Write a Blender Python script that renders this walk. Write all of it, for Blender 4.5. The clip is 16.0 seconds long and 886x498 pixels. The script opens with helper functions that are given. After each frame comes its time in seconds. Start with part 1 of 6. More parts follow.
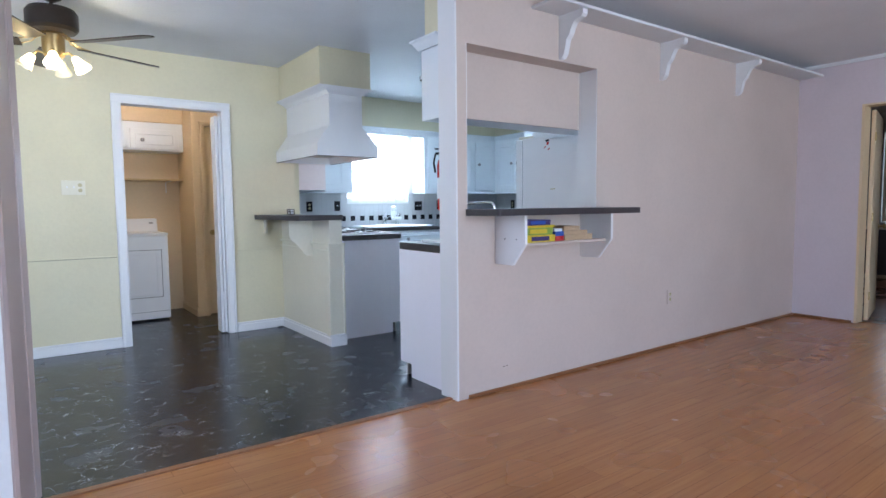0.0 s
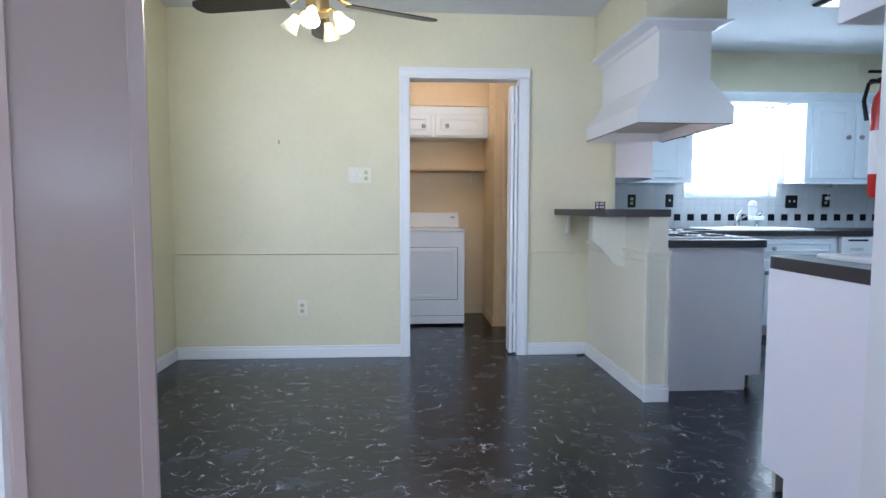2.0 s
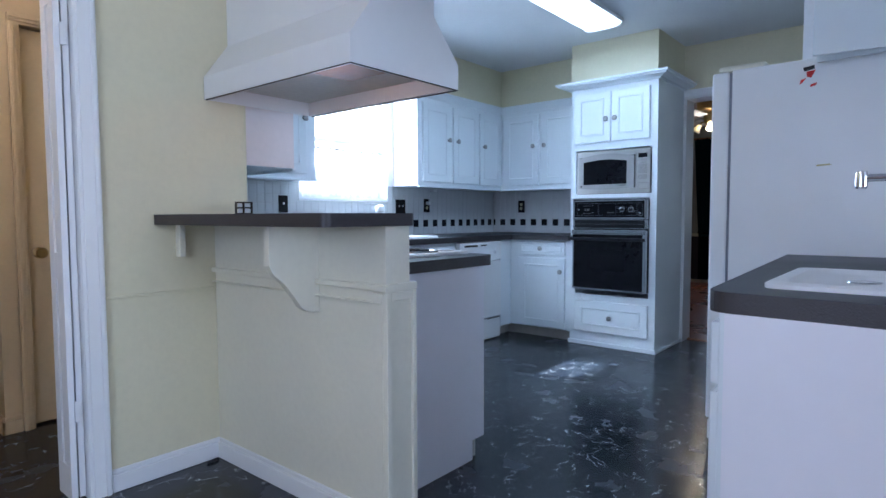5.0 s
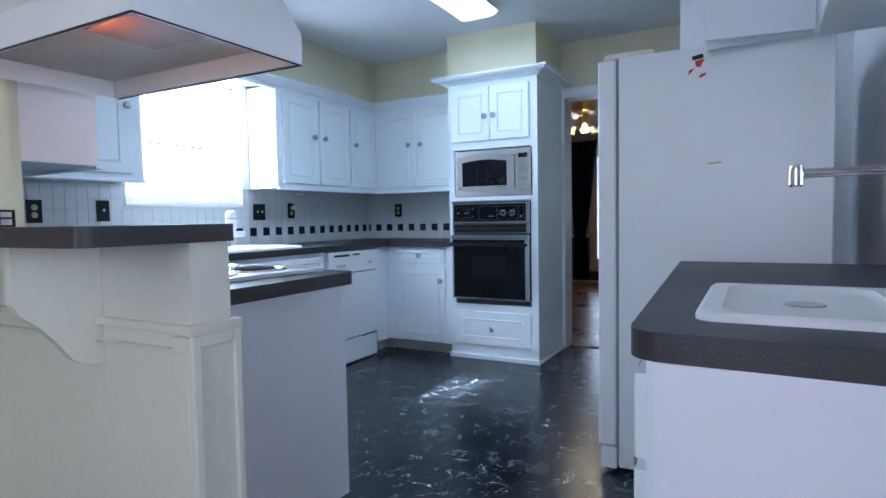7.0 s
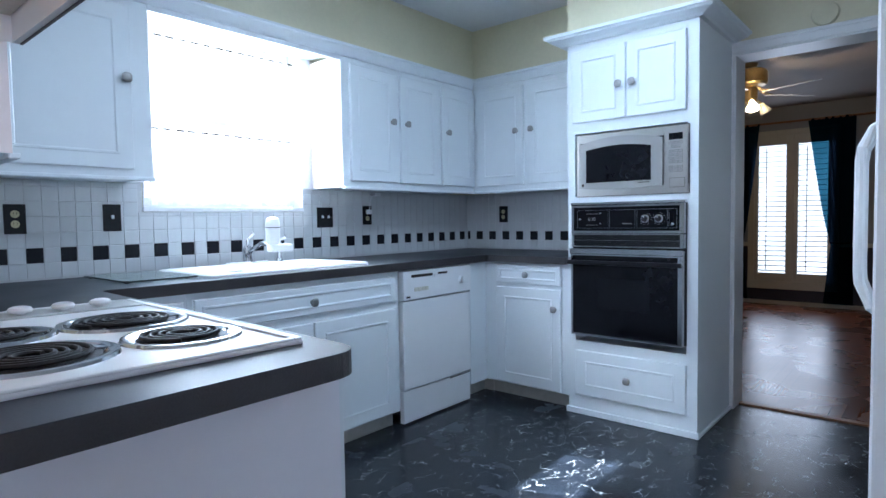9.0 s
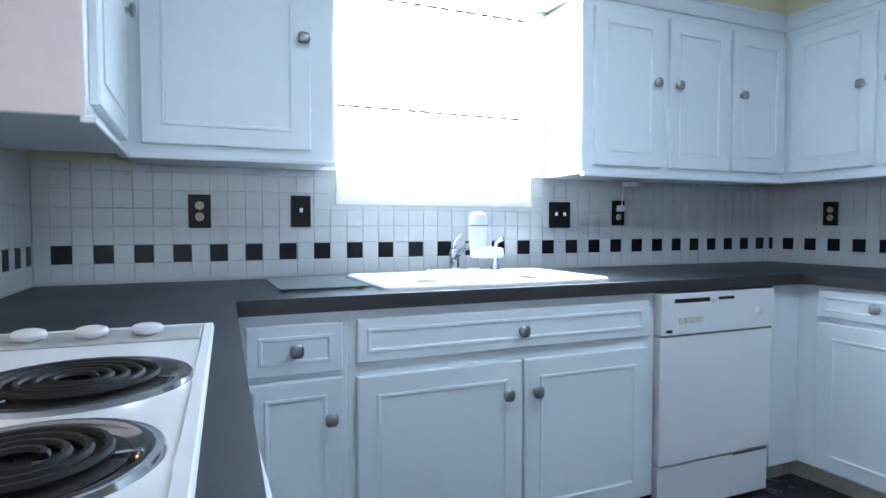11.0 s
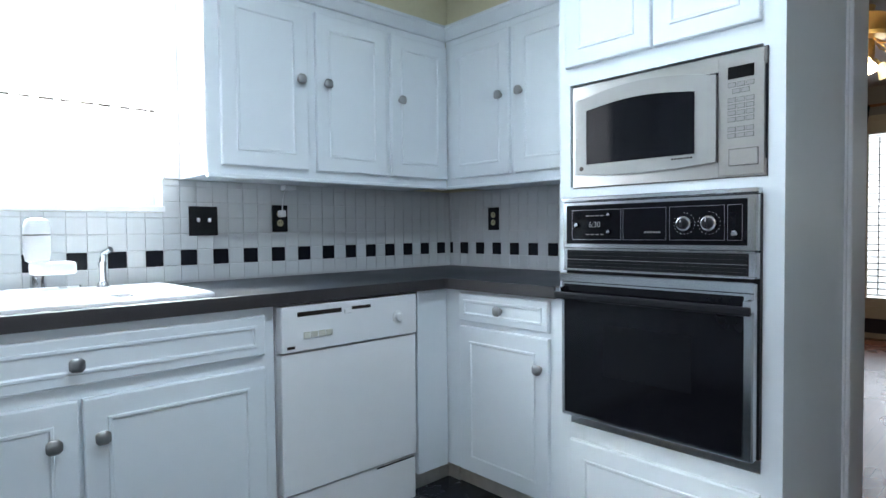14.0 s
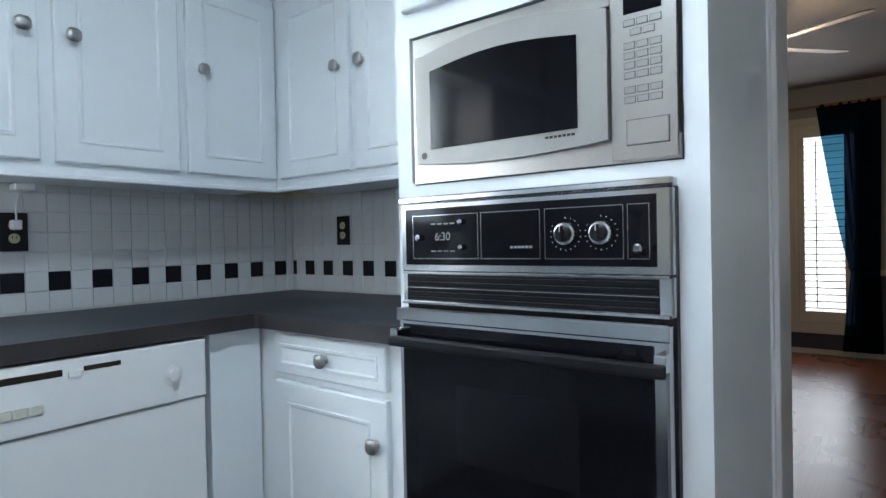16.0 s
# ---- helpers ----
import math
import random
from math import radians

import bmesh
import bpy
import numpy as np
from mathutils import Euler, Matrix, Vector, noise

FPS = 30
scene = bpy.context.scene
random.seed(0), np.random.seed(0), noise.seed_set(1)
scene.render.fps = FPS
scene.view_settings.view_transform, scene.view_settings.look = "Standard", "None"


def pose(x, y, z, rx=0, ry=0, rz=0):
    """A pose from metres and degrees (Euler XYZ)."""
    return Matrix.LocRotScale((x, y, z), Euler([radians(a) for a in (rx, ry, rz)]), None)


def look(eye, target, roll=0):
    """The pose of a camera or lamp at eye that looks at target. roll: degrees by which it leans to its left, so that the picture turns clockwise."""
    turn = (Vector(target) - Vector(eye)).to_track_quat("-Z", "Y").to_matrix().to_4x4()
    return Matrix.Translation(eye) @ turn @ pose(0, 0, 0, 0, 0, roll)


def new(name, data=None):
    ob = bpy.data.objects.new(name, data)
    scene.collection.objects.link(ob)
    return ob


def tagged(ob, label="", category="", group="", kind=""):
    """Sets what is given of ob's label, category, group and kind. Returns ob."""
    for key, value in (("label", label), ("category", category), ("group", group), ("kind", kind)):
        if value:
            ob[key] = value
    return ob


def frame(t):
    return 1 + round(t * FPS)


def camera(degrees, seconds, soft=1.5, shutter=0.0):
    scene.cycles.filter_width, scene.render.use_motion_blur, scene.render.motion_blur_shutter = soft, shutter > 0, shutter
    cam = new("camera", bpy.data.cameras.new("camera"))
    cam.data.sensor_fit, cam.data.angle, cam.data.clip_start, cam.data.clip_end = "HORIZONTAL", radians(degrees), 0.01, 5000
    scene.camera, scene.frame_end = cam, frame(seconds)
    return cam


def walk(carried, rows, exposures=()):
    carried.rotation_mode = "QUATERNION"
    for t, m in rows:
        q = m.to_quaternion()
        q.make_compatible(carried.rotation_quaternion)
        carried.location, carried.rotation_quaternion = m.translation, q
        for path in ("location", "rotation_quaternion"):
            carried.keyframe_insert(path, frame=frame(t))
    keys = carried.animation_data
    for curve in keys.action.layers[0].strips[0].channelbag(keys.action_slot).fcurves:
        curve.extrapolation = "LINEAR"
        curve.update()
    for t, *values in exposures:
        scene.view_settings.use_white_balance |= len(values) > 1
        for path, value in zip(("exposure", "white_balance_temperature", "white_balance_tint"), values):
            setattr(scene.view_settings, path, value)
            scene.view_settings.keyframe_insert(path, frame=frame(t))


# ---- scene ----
cam = camera(75.0, 16.0)
METRES, EYE, TILT, LEAN, TURN = 6.49, 1.07, 0.0, 0.0, -36.3
PATH = [
    (0, (-0.08, -0.271, 1.151), (1.092, 1.343, 1.005), -0.6),
    (0.5, (0.153, -0.047, 1.091), (0.919, 1.795, 0.96), -0.2),
    (1, (0.376, 0.287, 1.102), (0.971, 2.192, 0.969), 0.1),
    (1.5, (0.568, 0.636, 1.128), (0.932, 2.597, 0.986), -0.3),
    (2, (0.597, 0.959, 1.093), (0.722, 2.95, 0.954), 0.1),
    (2.5, (0.528, 1.321, 1.091), (0.671, 3.311, 0.952), 0.3),
    (3, (0.562, 1.75, 1.104), (0.693, 3.741, 0.971), 0.4),
    (3.5, (0.524, 2.096, 1.079), (0.719, 4.082, 0.943), 0.5),
    (4, (0.535, 2.381, 1.06), (1.366, 4.196, 0.946), 0.8),
    (4.5, (0.633, 2.68, 1.094), (1.931, 4.197, 0.969), 0.3),
    (5, (0.633, 2.767, 1.082), (2.165, 4.047, 0.968), -0.2),
    (5.2, (0.615, 2.787, 1.08), (2.231, 3.961, 0.968), -0.2),
    (7.5, (1.26, 3.096, 1.114), (3.018, 4.045, 1.007), -1.0),
    (8, (1.489, 3.265, 1.136), (3.241, 4.223, 1.026), -0.9),
    (8.5, (1.814, 3.342, 1.145), (3.498, 4.416, 1.041), -1.0),
    (9, (2.054, 3.449, 1.137), (3.573, 4.746, 1.038), -0.9),
    (9.5, (2.267, 3.639, 1.147), (3.621, 5.109, 1.054), -0.6),
    (10, (2.431, 3.795, 1.114), (3.608, 5.41, 1.031), -0.4),
    (12.5, (3.041, 4.103, 1.132), (3.483, 6.051, 1.039), 0.2),
    (13, (3.148, 3.993, 1.147), (3.866, 5.857, 1.049), 0.2),
    (13.5, (3.271, 3.921, 1.114), (4.376, 5.587, 1.051), -0.1),
    (14, (3.375, 3.843, 1.117), (4.732, 5.311, 1.052), -0.6),
    (14.5, (3.469, 3.788, 1.109), (4.964, 5.115, 1.044), -1.1),
    (15, (3.626, 3.85, 1.107), (5.222, 5.054, 1.047), -1.0),
    (15.5, (3.818, 3.989, 1.132), (5.452, 5.143, 1.1), -1.1),
    (16, (4.018, 4.108, 1.118), (5.596, 5.336, 1.094), -1.2),
]
walk(cam, [(t, look(eye, target, roll)) for t, eye, target, roll in PATH],
     [(0, 3.34, 5600, 10), (1, 3.36, 5500, 10), (2, 3.28, 5520, 10), (3, 3.18, 5620, 10), (3.5, 2.92, 5700, 10), (4.5, 3.04, 5350, 11), (5, 3.06, 5300, 13), (7.5, 3.16, 5500, 13), (10, 3.30, 5700, 11), (12.5, 3.46, 6100, 10), (16, 3.47, 6550, 10)])

# ---- light ----
world = bpy.data.worlds.new("world")
scene.world = world
world.use_nodes = True
wn = world.node_tree
sky = wn.nodes.new("ShaderNodeTexSky")
sky.sky_type, sky.sun_disc = "NISHITA", False
sky.sun_elevation, sky.sun_rotation = radians(43), radians(-22)
wn.nodes["Background"].inputs["Strength"].default_value = 0.05
wn.links.new(sky.outputs[0], wn.nodes["Background"].inputs[0])


def sun_lamp():
    d = bpy.data.lights.new("sun", "SUN")
    d.energy, d.angle, d.color = 5.0, radians(0.5), (0.96, 1.0, 0.94)
    o = new("sun", d)
    o.matrix_basis = look((0, 0, 8), (0.62, -1.62, 8 - 1.72))
    return o


def area_lamp(x, y, z, w, h, rz, energy, color, tilt=0.0):
    d = bpy.data.lights.new("area_light", "AREA")
    d.shape, d.size, d.size_y, d.energy, d.color = "RECTANGLE", w, h, energy, color
    o = new("area_light", d)
    o.matrix_basis = pose(x, y, z, 90 + tilt, 0, rz)
    return o


def bulb(x, y, z, energy, color, r=0.03):
    d = bpy.data.lights.new("bulb", "POINT")
    d.energy, d.color, d.shadow_soft_size = energy, color, r
    o = new("bulb", d)
    o.location = (x, y, z)
    return o


SKYBLUE = (0.72, 0.86, 1.0)
sun_lamp()
area_lamp(3.68, 6.335, 1.68, 0.86, 0.86, 180, 1.75, (0.66, 0.83, 1.0))             # kitchen window, facing the room
area_lamp(1.6, -3.5, 1.35, 3.2, 1.9, 0, 16.5, (0.80, 0.86, 1.0))      # assumed living room windows behind the walk, out of view
area_lamp(-1.05, 3.25, 1.45, 1.1, 1.2, -90, 3.9, (0.76, 0.82, 1.0))    # unseen fill lamp added at the dining west wall, brightens west-facing panels
area_lamp(10.3, 4.82, 1.15, 0.9, 1.7, 90, 1.15, (0.80, 0.88, 1.0))      # far room window
area_lamp(4.0, 4.62, 2.425, 1.3, 0.24, 0, 1.75, (0.66, 0.84, 1.0), -90)  # fluorescent ceiling fixture
bulb(0.26, 4.08, 2.03, 0.38, (1.0, 0.84, 0.58))
bulb(0.10, 3.98, 2.03, 0.38, (1.0, 0.84, 0.58))
bulb(7.70, 4.68, 2.08, 1.3, (1.0, 0.78, 0.50))
# Laundry lamp added out of view, with no fixture, to light that room.
bulb(0.85, 5.85, 2.35, 1.25, (1.0, 0.77, 0.60), 0.08)
bulb(2.00, 4.53, 1.60, 0.13, (1.0, 0.48, 0.30), 0.02)                   # lamp under the hood

# ---- materials ----
MATS = {}


def mat(name, color, rough=0.5, metal=0.0, bump=0.0, scale=30.0, var=0.06, stain=0.0, coat=0.0, spec=0.5, emit=None, alpha=None, trans=0.0, tint=None, detail=4.0):
    """Plain surface with variation at two scales and fine relief."""
    if name in MATS:
        return MATS[name]
    m = bpy.data.materials.new(name)
    m.use_nodes = True
    nt = m.node_tree
    b = nt.nodes["Principled BSDF"]
    b.inputs["Roughness"].default_value, b.inputs["Metallic"].default_value = rough, metal
    b.inputs["Specular IOR Level"].default_value = spec
    b.inputs["Coat Weight"].default_value = coat
    b.inputs["Coat Roughness"].default_value = 0.15
    b.inputs["Transmission Weight"].default_value = trans
    co = nt.nodes.new("ShaderNodeTexCoord")
    n1 = nt.nodes.new("ShaderNodeTexNoise")
    n1.inputs["Scale"].default_value, n1.inputs["Detail"].default_value = 1.7, 5
    n2 = nt.nodes.new("ShaderNodeTexNoise")
    n2.inputs["Scale"].default_value, n2.inputs["Detail"].default_value = scale, detail
    for n in (n1, n2):
        nt.links.new(co.outputs["Object"], n.inputs["Vector"])
    dark = tuple(c * (1 - var * 2.2) for c in color)
    if tint:
        dark = tint
    r1 = nt.nodes.new("ShaderNodeMix")
    r1.data_type = "RGBA"
    r1.inputs[6].default_value, r1.inputs[7].default_value = (*color, 1), (*dark, 1)
    mm = nt.nodes.new("ShaderNodeMath")
    mm.operation, mm.use_clamp = "MULTIPLY_ADD", True
    mm.inputs[1].default_value, mm.inputs[2].default_value = 3.0, -1.15
    nt.links.new(n1.outputs["Fac"], mm.inputs[0])
    nt.links.new(mm.outputs[0], r1.inputs[0])
    r2 = nt.nodes.new("ShaderNodeMix")
    r2.data_type, r2.blend_type = "RGBA", "MULTIPLY"
    r2.inputs[0].default_value = min(1.0, var * 4 + stain)
    nt.links.new(r1.outputs[2], r2.inputs[6])
    cr = nt.nodes.new("ShaderNodeValToRGB")
    cr.color_ramp.elements[0].position, cr.color_ramp.elements[1].position = 0.3, 0.62
    cr.color_ramp.elements[0].color = (0.72, 0.72, 0.72, 1)
    nt.links.new(n2.outputs["Fac"], cr.inputs[0])
    nt.links.new(cr.outputs[0], r2.inputs[7])
    nt.links.new(r2.outputs[2], b.inputs["Base Color"])
    rr = nt.nodes.new("ShaderNodeMath")
    rr.operation = "MULTIPLY_ADD"
    rr.inputs[1].default_value, rr.inputs[2].default_value = 0.16, rough - 0.08
    nt.links.new(n1.outputs["Fac"], rr.inputs[0])
    nt.links.new(rr.outputs[0], b.inputs["Roughness"])
    if bump:
        bp = nt.nodes.new("ShaderNodeBump")
        bp.inputs["Strength"].default_value, bp.inputs["Distance"].default_value = bump, 0.004
        nt.links.new(n2.outputs["Fac"], bp.inputs["Height"])
        nt.links.new(bp.outputs[0], b.inputs["Normal"])
    if emit:
        b.inputs["Emission Color"].default_value, b.inputs["Emission Strength"].default_value = (*emit[0], 1), emit[1]
    if alpha is not None:
        b.inputs["Alpha"].default_value = alpha
    MATS[name] = m
    return m


def marble_floor():
    """Black vinyl squares with white lightning veins."""
    m = bpy.data.materials.new("black_marble_vinyl")
    m.use_nodes = True
    nt = m.node_tree
    N, L = nt.nodes.new, nt.links.new
    b = nt.nodes["Principled BSDF"]
    co = N("ShaderNodeTexCoord")
    cell = N("ShaderNodeVectorMath")
    cell.operation = "SNAP"
    cell.inputs[1].default_value = (0.305, 0.305, 10)
    L(co.outputs["Object"], cell.inputs[0])
    wn_ = N("ShaderNodeTexWhiteNoise")
    wn_.noise_dimensions = "3D"
    L(cell.outputs[0], wn_.inputs["Vector"])
    off = N("ShaderNodeVectorMath")
    off.operation = "MULTIPLY_ADD"
    off.inputs[1].default_value = (1.5, 1.5, 1.5)
    L(wn_.outputs["Color"], off.inputs[0])
    L(co.outputs["Object"], off.inputs[2])
    warp = N("ShaderNodeTexNoise")
    warp.inputs["Scale"].default_value, warp.inputs["Detail"].default_value = 9.0, 6
    L(off.outputs[0], warp.inputs["Vector"])
    wv = N("ShaderNodeVectorMath")
    wv.operation = "MULTIPLY_ADD"
    wv.inputs[1].default_value = (0.20, 0.20, 0.20)
    L(warp.outputs["Color"], wv.inputs[0])
    L(off.outputs[0], wv.inputs[2])
    strokes = []
    for k, (turn, squash, size, width, lo) in enumerate(((0.3, 2.3, 4.6, 0.011, 0.515), (-0.4, 2.8, 3.6, 0.009, 0.545), (1.4, 1.5, 6.0, 0.012, 0.585))):
        st = N("ShaderNodeMapping")
        st.inputs["Location"].default_value = (3.7 * k, 1.9 * k, 0)
        st.inputs["Rotation"].default_value = (0, 0, turn)
        st.inputs["Scale"].default_value = (1.0, squash, 1.0)
        L(wv.outputs[0], st.inputs["Vector"])
        vor = N("ShaderNodeTexVoronoi")
        vor.feature = "DISTANCE_TO_EDGE"
        vor.inputs["Scale"].default_value = size
        L(st.outputs[0], vor.inputs["Vector"])
        vein = N("ShaderNodeMapRange")
        vein.inputs["From Min"].default_value, vein.inputs["From Max"].default_value = 0.0, width
        vein.inputs["To Min"].default_value, vein.inputs["To Max"].default_value = 1, 0
        L(vor.outputs["Distance"], vein.inputs["Value"])
        gm = N("ShaderNodeMapping")
        gm.inputs["Location"].default_value = (5.3 * k, 2.1 * k, 0)
        L(off.outputs[0], gm.inputs["Vector"])
        gate = N("ShaderNodeTexNoise")
        gate.inputs["Scale"].default_value, gate.inputs["Detail"].default_value = 10.0, 2
        L(gm.outputs[0], gate.inputs["Vector"])
        gr = N("ShaderNodeMapRange")
        gr.inputs["From Min"].default_value, gr.inputs["From Max"].default_value = lo, lo + 0.09
        L(gate.outputs["Fac"], gr.inputs["Value"])
        cut = N("ShaderNodeMath")
        cut.operation = "MULTIPLY"
        L(vein.outputs[0], cut.inputs[0])
        L(gr.outputs[0], cut.inputs[1])
        strokes.append(cut)
    mul = strokes[0]
    for cut in strokes[1:]:
        top = N("ShaderNodeMath")
        top.operation = "MAXIMUM"
        L(mul.outputs[0], top.inputs[0])
        L(cut.outputs[0], top.inputs[1])
        mul = top
    cloud = N("ShaderNodeTexNoise")
    cloud.inputs["Scale"].default_value, cloud.inputs["Detail"].default_value = 4.0, 8
    L(off.outputs[0], cloud.inputs["Vector"])
    base = N("ShaderNodeValToRGB")
    base.color_ramp.elements[0].position, base.color_ramp.elements[0].color = 0.42, (0.005, 0.007, 0.011, 1)
    base.color_ramp.elements[1].position, base.color_ramp.elements[1].color = 0.80, (0.021, 0.027, 0.040, 1)
    L(cloud.outputs["Fac"], base.inputs[0])
    mix = N("ShaderNodeMix")
    mix.data_type = "RGBA"
    mix.inputs[7].default_value = (0.52, 0.55, 0.57, 1)
    L(mul.outputs[0], mix.inputs[0])
    L(base.outputs[0], mix.inputs[6])
    # seams between the squares
    fr = N("ShaderNodeVectorMath")
    fr.operation = "SUBTRACT"
    L(co.outputs["Object"], fr.inputs[0])
    L(cell.outputs[0], fr.inputs[1])
    sp = N("ShaderNodeSeparateXYZ")
    L(fr.outputs[0], sp.inputs[0])
    mn = N("ShaderNodeMath")
    mn.operation = "MINIMUM"
    L(sp.outputs[0], mn.inputs[0])
    L(sp.outputs[1], mn.inputs[1])
    seam = N("ShaderNodeMath")
    seam.operation = "LESS_THAN"
    seam.inputs[1].default_value = 0.0015
    L(mn.outputs[0], seam.inputs[0])
    mix2 = N("ShaderNodeMix")
    mix2.data_type = "RGBA"
    mix2.inputs[7].default_value = (0.004, 0.004, 0.004, 1)
    sm = N("ShaderNodeMath")
    sm.operation = "MULTIPLY"
    sm.inputs[1].default_value = 0.8
    L(seam.outputs[0], sm.inputs[0])
    L(sm.outputs[0], mix2.inputs[0])
    L(mix.outputs[2], mix2.inputs[6])
    L(mix2.outputs[2], b.inputs["Base Color"])
    rg = N("ShaderNodeMapRange")
    rg.inputs["To Min"].default_value, rg.inputs["To Max"].default_value = 0.16, 0.34
    L(cloud.outputs["Fac"], rg.inputs["Value"])
    L(rg.outputs[0], b.inputs["Roughness"])
    bp = N("ShaderNodeBump")
    bp.inputs["Strength"].default_value, bp.inputs["Distance"].default_value = 0.25, 0.002
    big = N("ShaderNodeTexNoise")
    big.inputs["Scale"].default_value = 14
    L(co.outputs["Object"], big.inputs["Vector"])
    L(big.outputs["Fac"], bp.inputs["Height"])
    L(bp.outputs[0], b.inputs["Normal"])
    return m


def wood_floor(name, c1, c2, rough, along="x"):
    """Narrow laminate strips, colour varied board by board."""
    m = bpy.data.materials.new(name)
    m.use_nodes = True
    nt = m.node_tree
    N, L = nt.nodes.new, nt.links.new
    b = nt.nodes["Principled BSDF"]
    co = N("ShaderNodeTexCoord")
    mp = N("ShaderNodeMapping")
    if along == "y":
        mp.inputs["Rotation"].default_value = (0, 0, radians(90))
    L(co.outputs["Object"], mp.inputs["Vector"])
    br = N("ShaderNodeTexBrick")
    br.inputs["Scale"].default_value = 1.0
    br.inputs["Brick Width"].default_value, br.inputs["Row Height"].default_value = 0.62, 0.066
    br.inputs["Mortar Size"].default_value = 0.0009
    br.inputs["Bias"].default_value = 0.0
    br.offset, br.offset_frequency = 0.37, 3
    br.inputs["Color1"].default_value, br.inputs["Color2"].default_value = (*c1, 1), (*c2, 1)
    br.inputs["Mortar"].default_value = (*[c * 0.45 for c in c2], 1)
    L(mp.outputs[0], br.inputs["Vector"])
    st = N("ShaderNodeMapping")
    st.inputs["Scale"].default_value = (2.5, 60, 1)
    L(mp.outputs[0], st.inputs["Vector"])
    g = N("ShaderNodeTexNoise")
    g.inputs["Scale"].default_value, g.inputs["Detail"].default_value = 1.0, 6
    L(st.outputs[0], g.inputs["Vector"])
    cr = N("ShaderNodeValToRGB")
    cr.color_ramp.elements[0].position, cr.color_ramp.elements[0].color = 0.35, (0.72, 0.66, 0.6, 1)
    cr.color_ramp.elements[1].position = 0.6
    L(g.outputs["Fac"], cr.inputs[0])
    mx = N("ShaderNodeMix")
    mx.data_type, mx.blend_type = "RGBA", "MULTIPLY"
    mx.inputs[0].default_value = 0.5
    L(br.outputs["Color"], mx.inputs[6])
    L(cr.outputs[0], mx.inputs[7])
    L(mx.outputs[2], b.inputs["Base Color"])
    n1 = N("ShaderNodeTexNoise")
    n1.inputs["Scale"].default_value = 2.2
    L(co.outputs["Object"], n1.inputs["Vector"])
    rg = N("ShaderNodeMapRange")
    rg.inputs["To Min"].default_value, rg.inputs["To Max"].default_value = rough - 0.06, rough + 0.1
    L(n1.outputs["Fac"], rg.inputs["Value"])
    L(rg.outputs[0], b.inputs["Roughness"])
    bp = N("ShaderNodeBump")
    bp.inputs["Strength"].default_value, bp.inputs["Distance"].default_value = 0.12, 0.002
    L(g.outputs["Fac"], bp.inputs["Height"])
    L(bp.outputs[0], b.inputs["Normal"])
    return m


def sheer(name, color, clear, tint=(1, 1, 1)):
    """Thin cloth that lets light through."""
    m = bpy.data.materials.new(name)
    m.use_nodes = True
    nt = m.node_tree
    N, L = nt.nodes.new, nt.links.new
    out = nt.nodes["Material Output"]
    nt.nodes.remove(nt.nodes["Principled BSDF"])
    d, t, c = N("ShaderNodeBsdfDiffuse"), N("ShaderNodeBsdfTranslucent"), N("ShaderNodeBsdfTransparent")
    d.inputs[0].default_value = t.inputs[0].default_value = (*color, 1)
    c.inputs[0].default_value = (*tint, 1)
    a, s = N("ShaderNodeMixShader"), N("ShaderNodeMixShader")
    a.inputs[0].default_value, s.inputs[0].default_value = 0.6, clear
    L(d.outputs[0], a.inputs[1])
    L(t.outputs[0], a.inputs[2])
    L(a.outputs[0], s.inputs[1])
    L(c.outputs[0], s.inputs[2])
    L(s.outputs[0], out.inputs[0])
    return m


M_YELLOW = mat("yellow_wall_paint", (0.70, 0.655, 0.465), 0.55, bump=0.25, scale=45, var=0.03)
M_PINK = mat("pink_wall_paint", (0.60, 0.505, 0.445), 0.55, bump=0.25, scale=45, var=0.03)
M_CASING = mat("pink_gloss_trim", (0.50, 0.41, 0.385), 0.32, bump=0.04, scale=30, var=0.008)
M_WHITEWALL = mat("white_wall_paint", (0.84, 0.84, 0.85), 0.6, bump=0.2, scale=45, var=0.03)
M_LILAC = mat("pale_lilac_wall_paint", (0.68, 0.60, 0.63), 0.6, bump=0.2, scale=45, var=0.03)
M_CEIL = mat("white_ceiling_paint", (0.72, 0.74, 0.76), 0.8, bump=0.5, scale=70, var=0.03)
M_TAN = mat("tan_wall_paint", (0.77, 0.61, 0.385), 0.6, bump=0.2, scale=45, var=0.03)
M_CAB = mat("white_gloss_cabinet_paint", (0.765, 0.81, 0.84), 0.44, bump=0.05, scale=22, var=0.008)
M_TRIM = mat("white_trim_paint", (0.78, 0.79, 0.80), 0.36, bump=0.06, scale=25, var=0.01)
M_APPL = mat("white_enamel", (0.80, 0.81, 0.82), 0.34, bump=0.02, scale=8, var=0.015)
M_CREAM = mat("cream_wall_paint", (0.75, 0.725, 0.60), 0.5, bump=0.2, scale=40, var=0.03)
M_KICK = mat("grey_beige_toe_kick", (0.56, 0.54, 0.50), 0.55, bump=0.3, scale=30, var=0.10)
M_LAMTOP = mat("charcoal_laminate", (0.046, 0.051, 0.064), 0.46, spec=0.35, bump=0.05, scale=260, var=0.22)
M_LAMEDGE = mat("dark_laminate_edge", (0.040, 0.034, 0.036), 0.42, bump=0.3, scale=260, var=0.14)
M_NICKEL = mat("satin_nickel", (0.36, 0.36, 0.36), 0.30, 1.0, bump=0.08, scale=90, var=0.04)
M_OVTRIM = mat("oven_chrome", (0.50, 0.51, 0.53), 0.15, 1.0, bump=0.02, var=0.02)
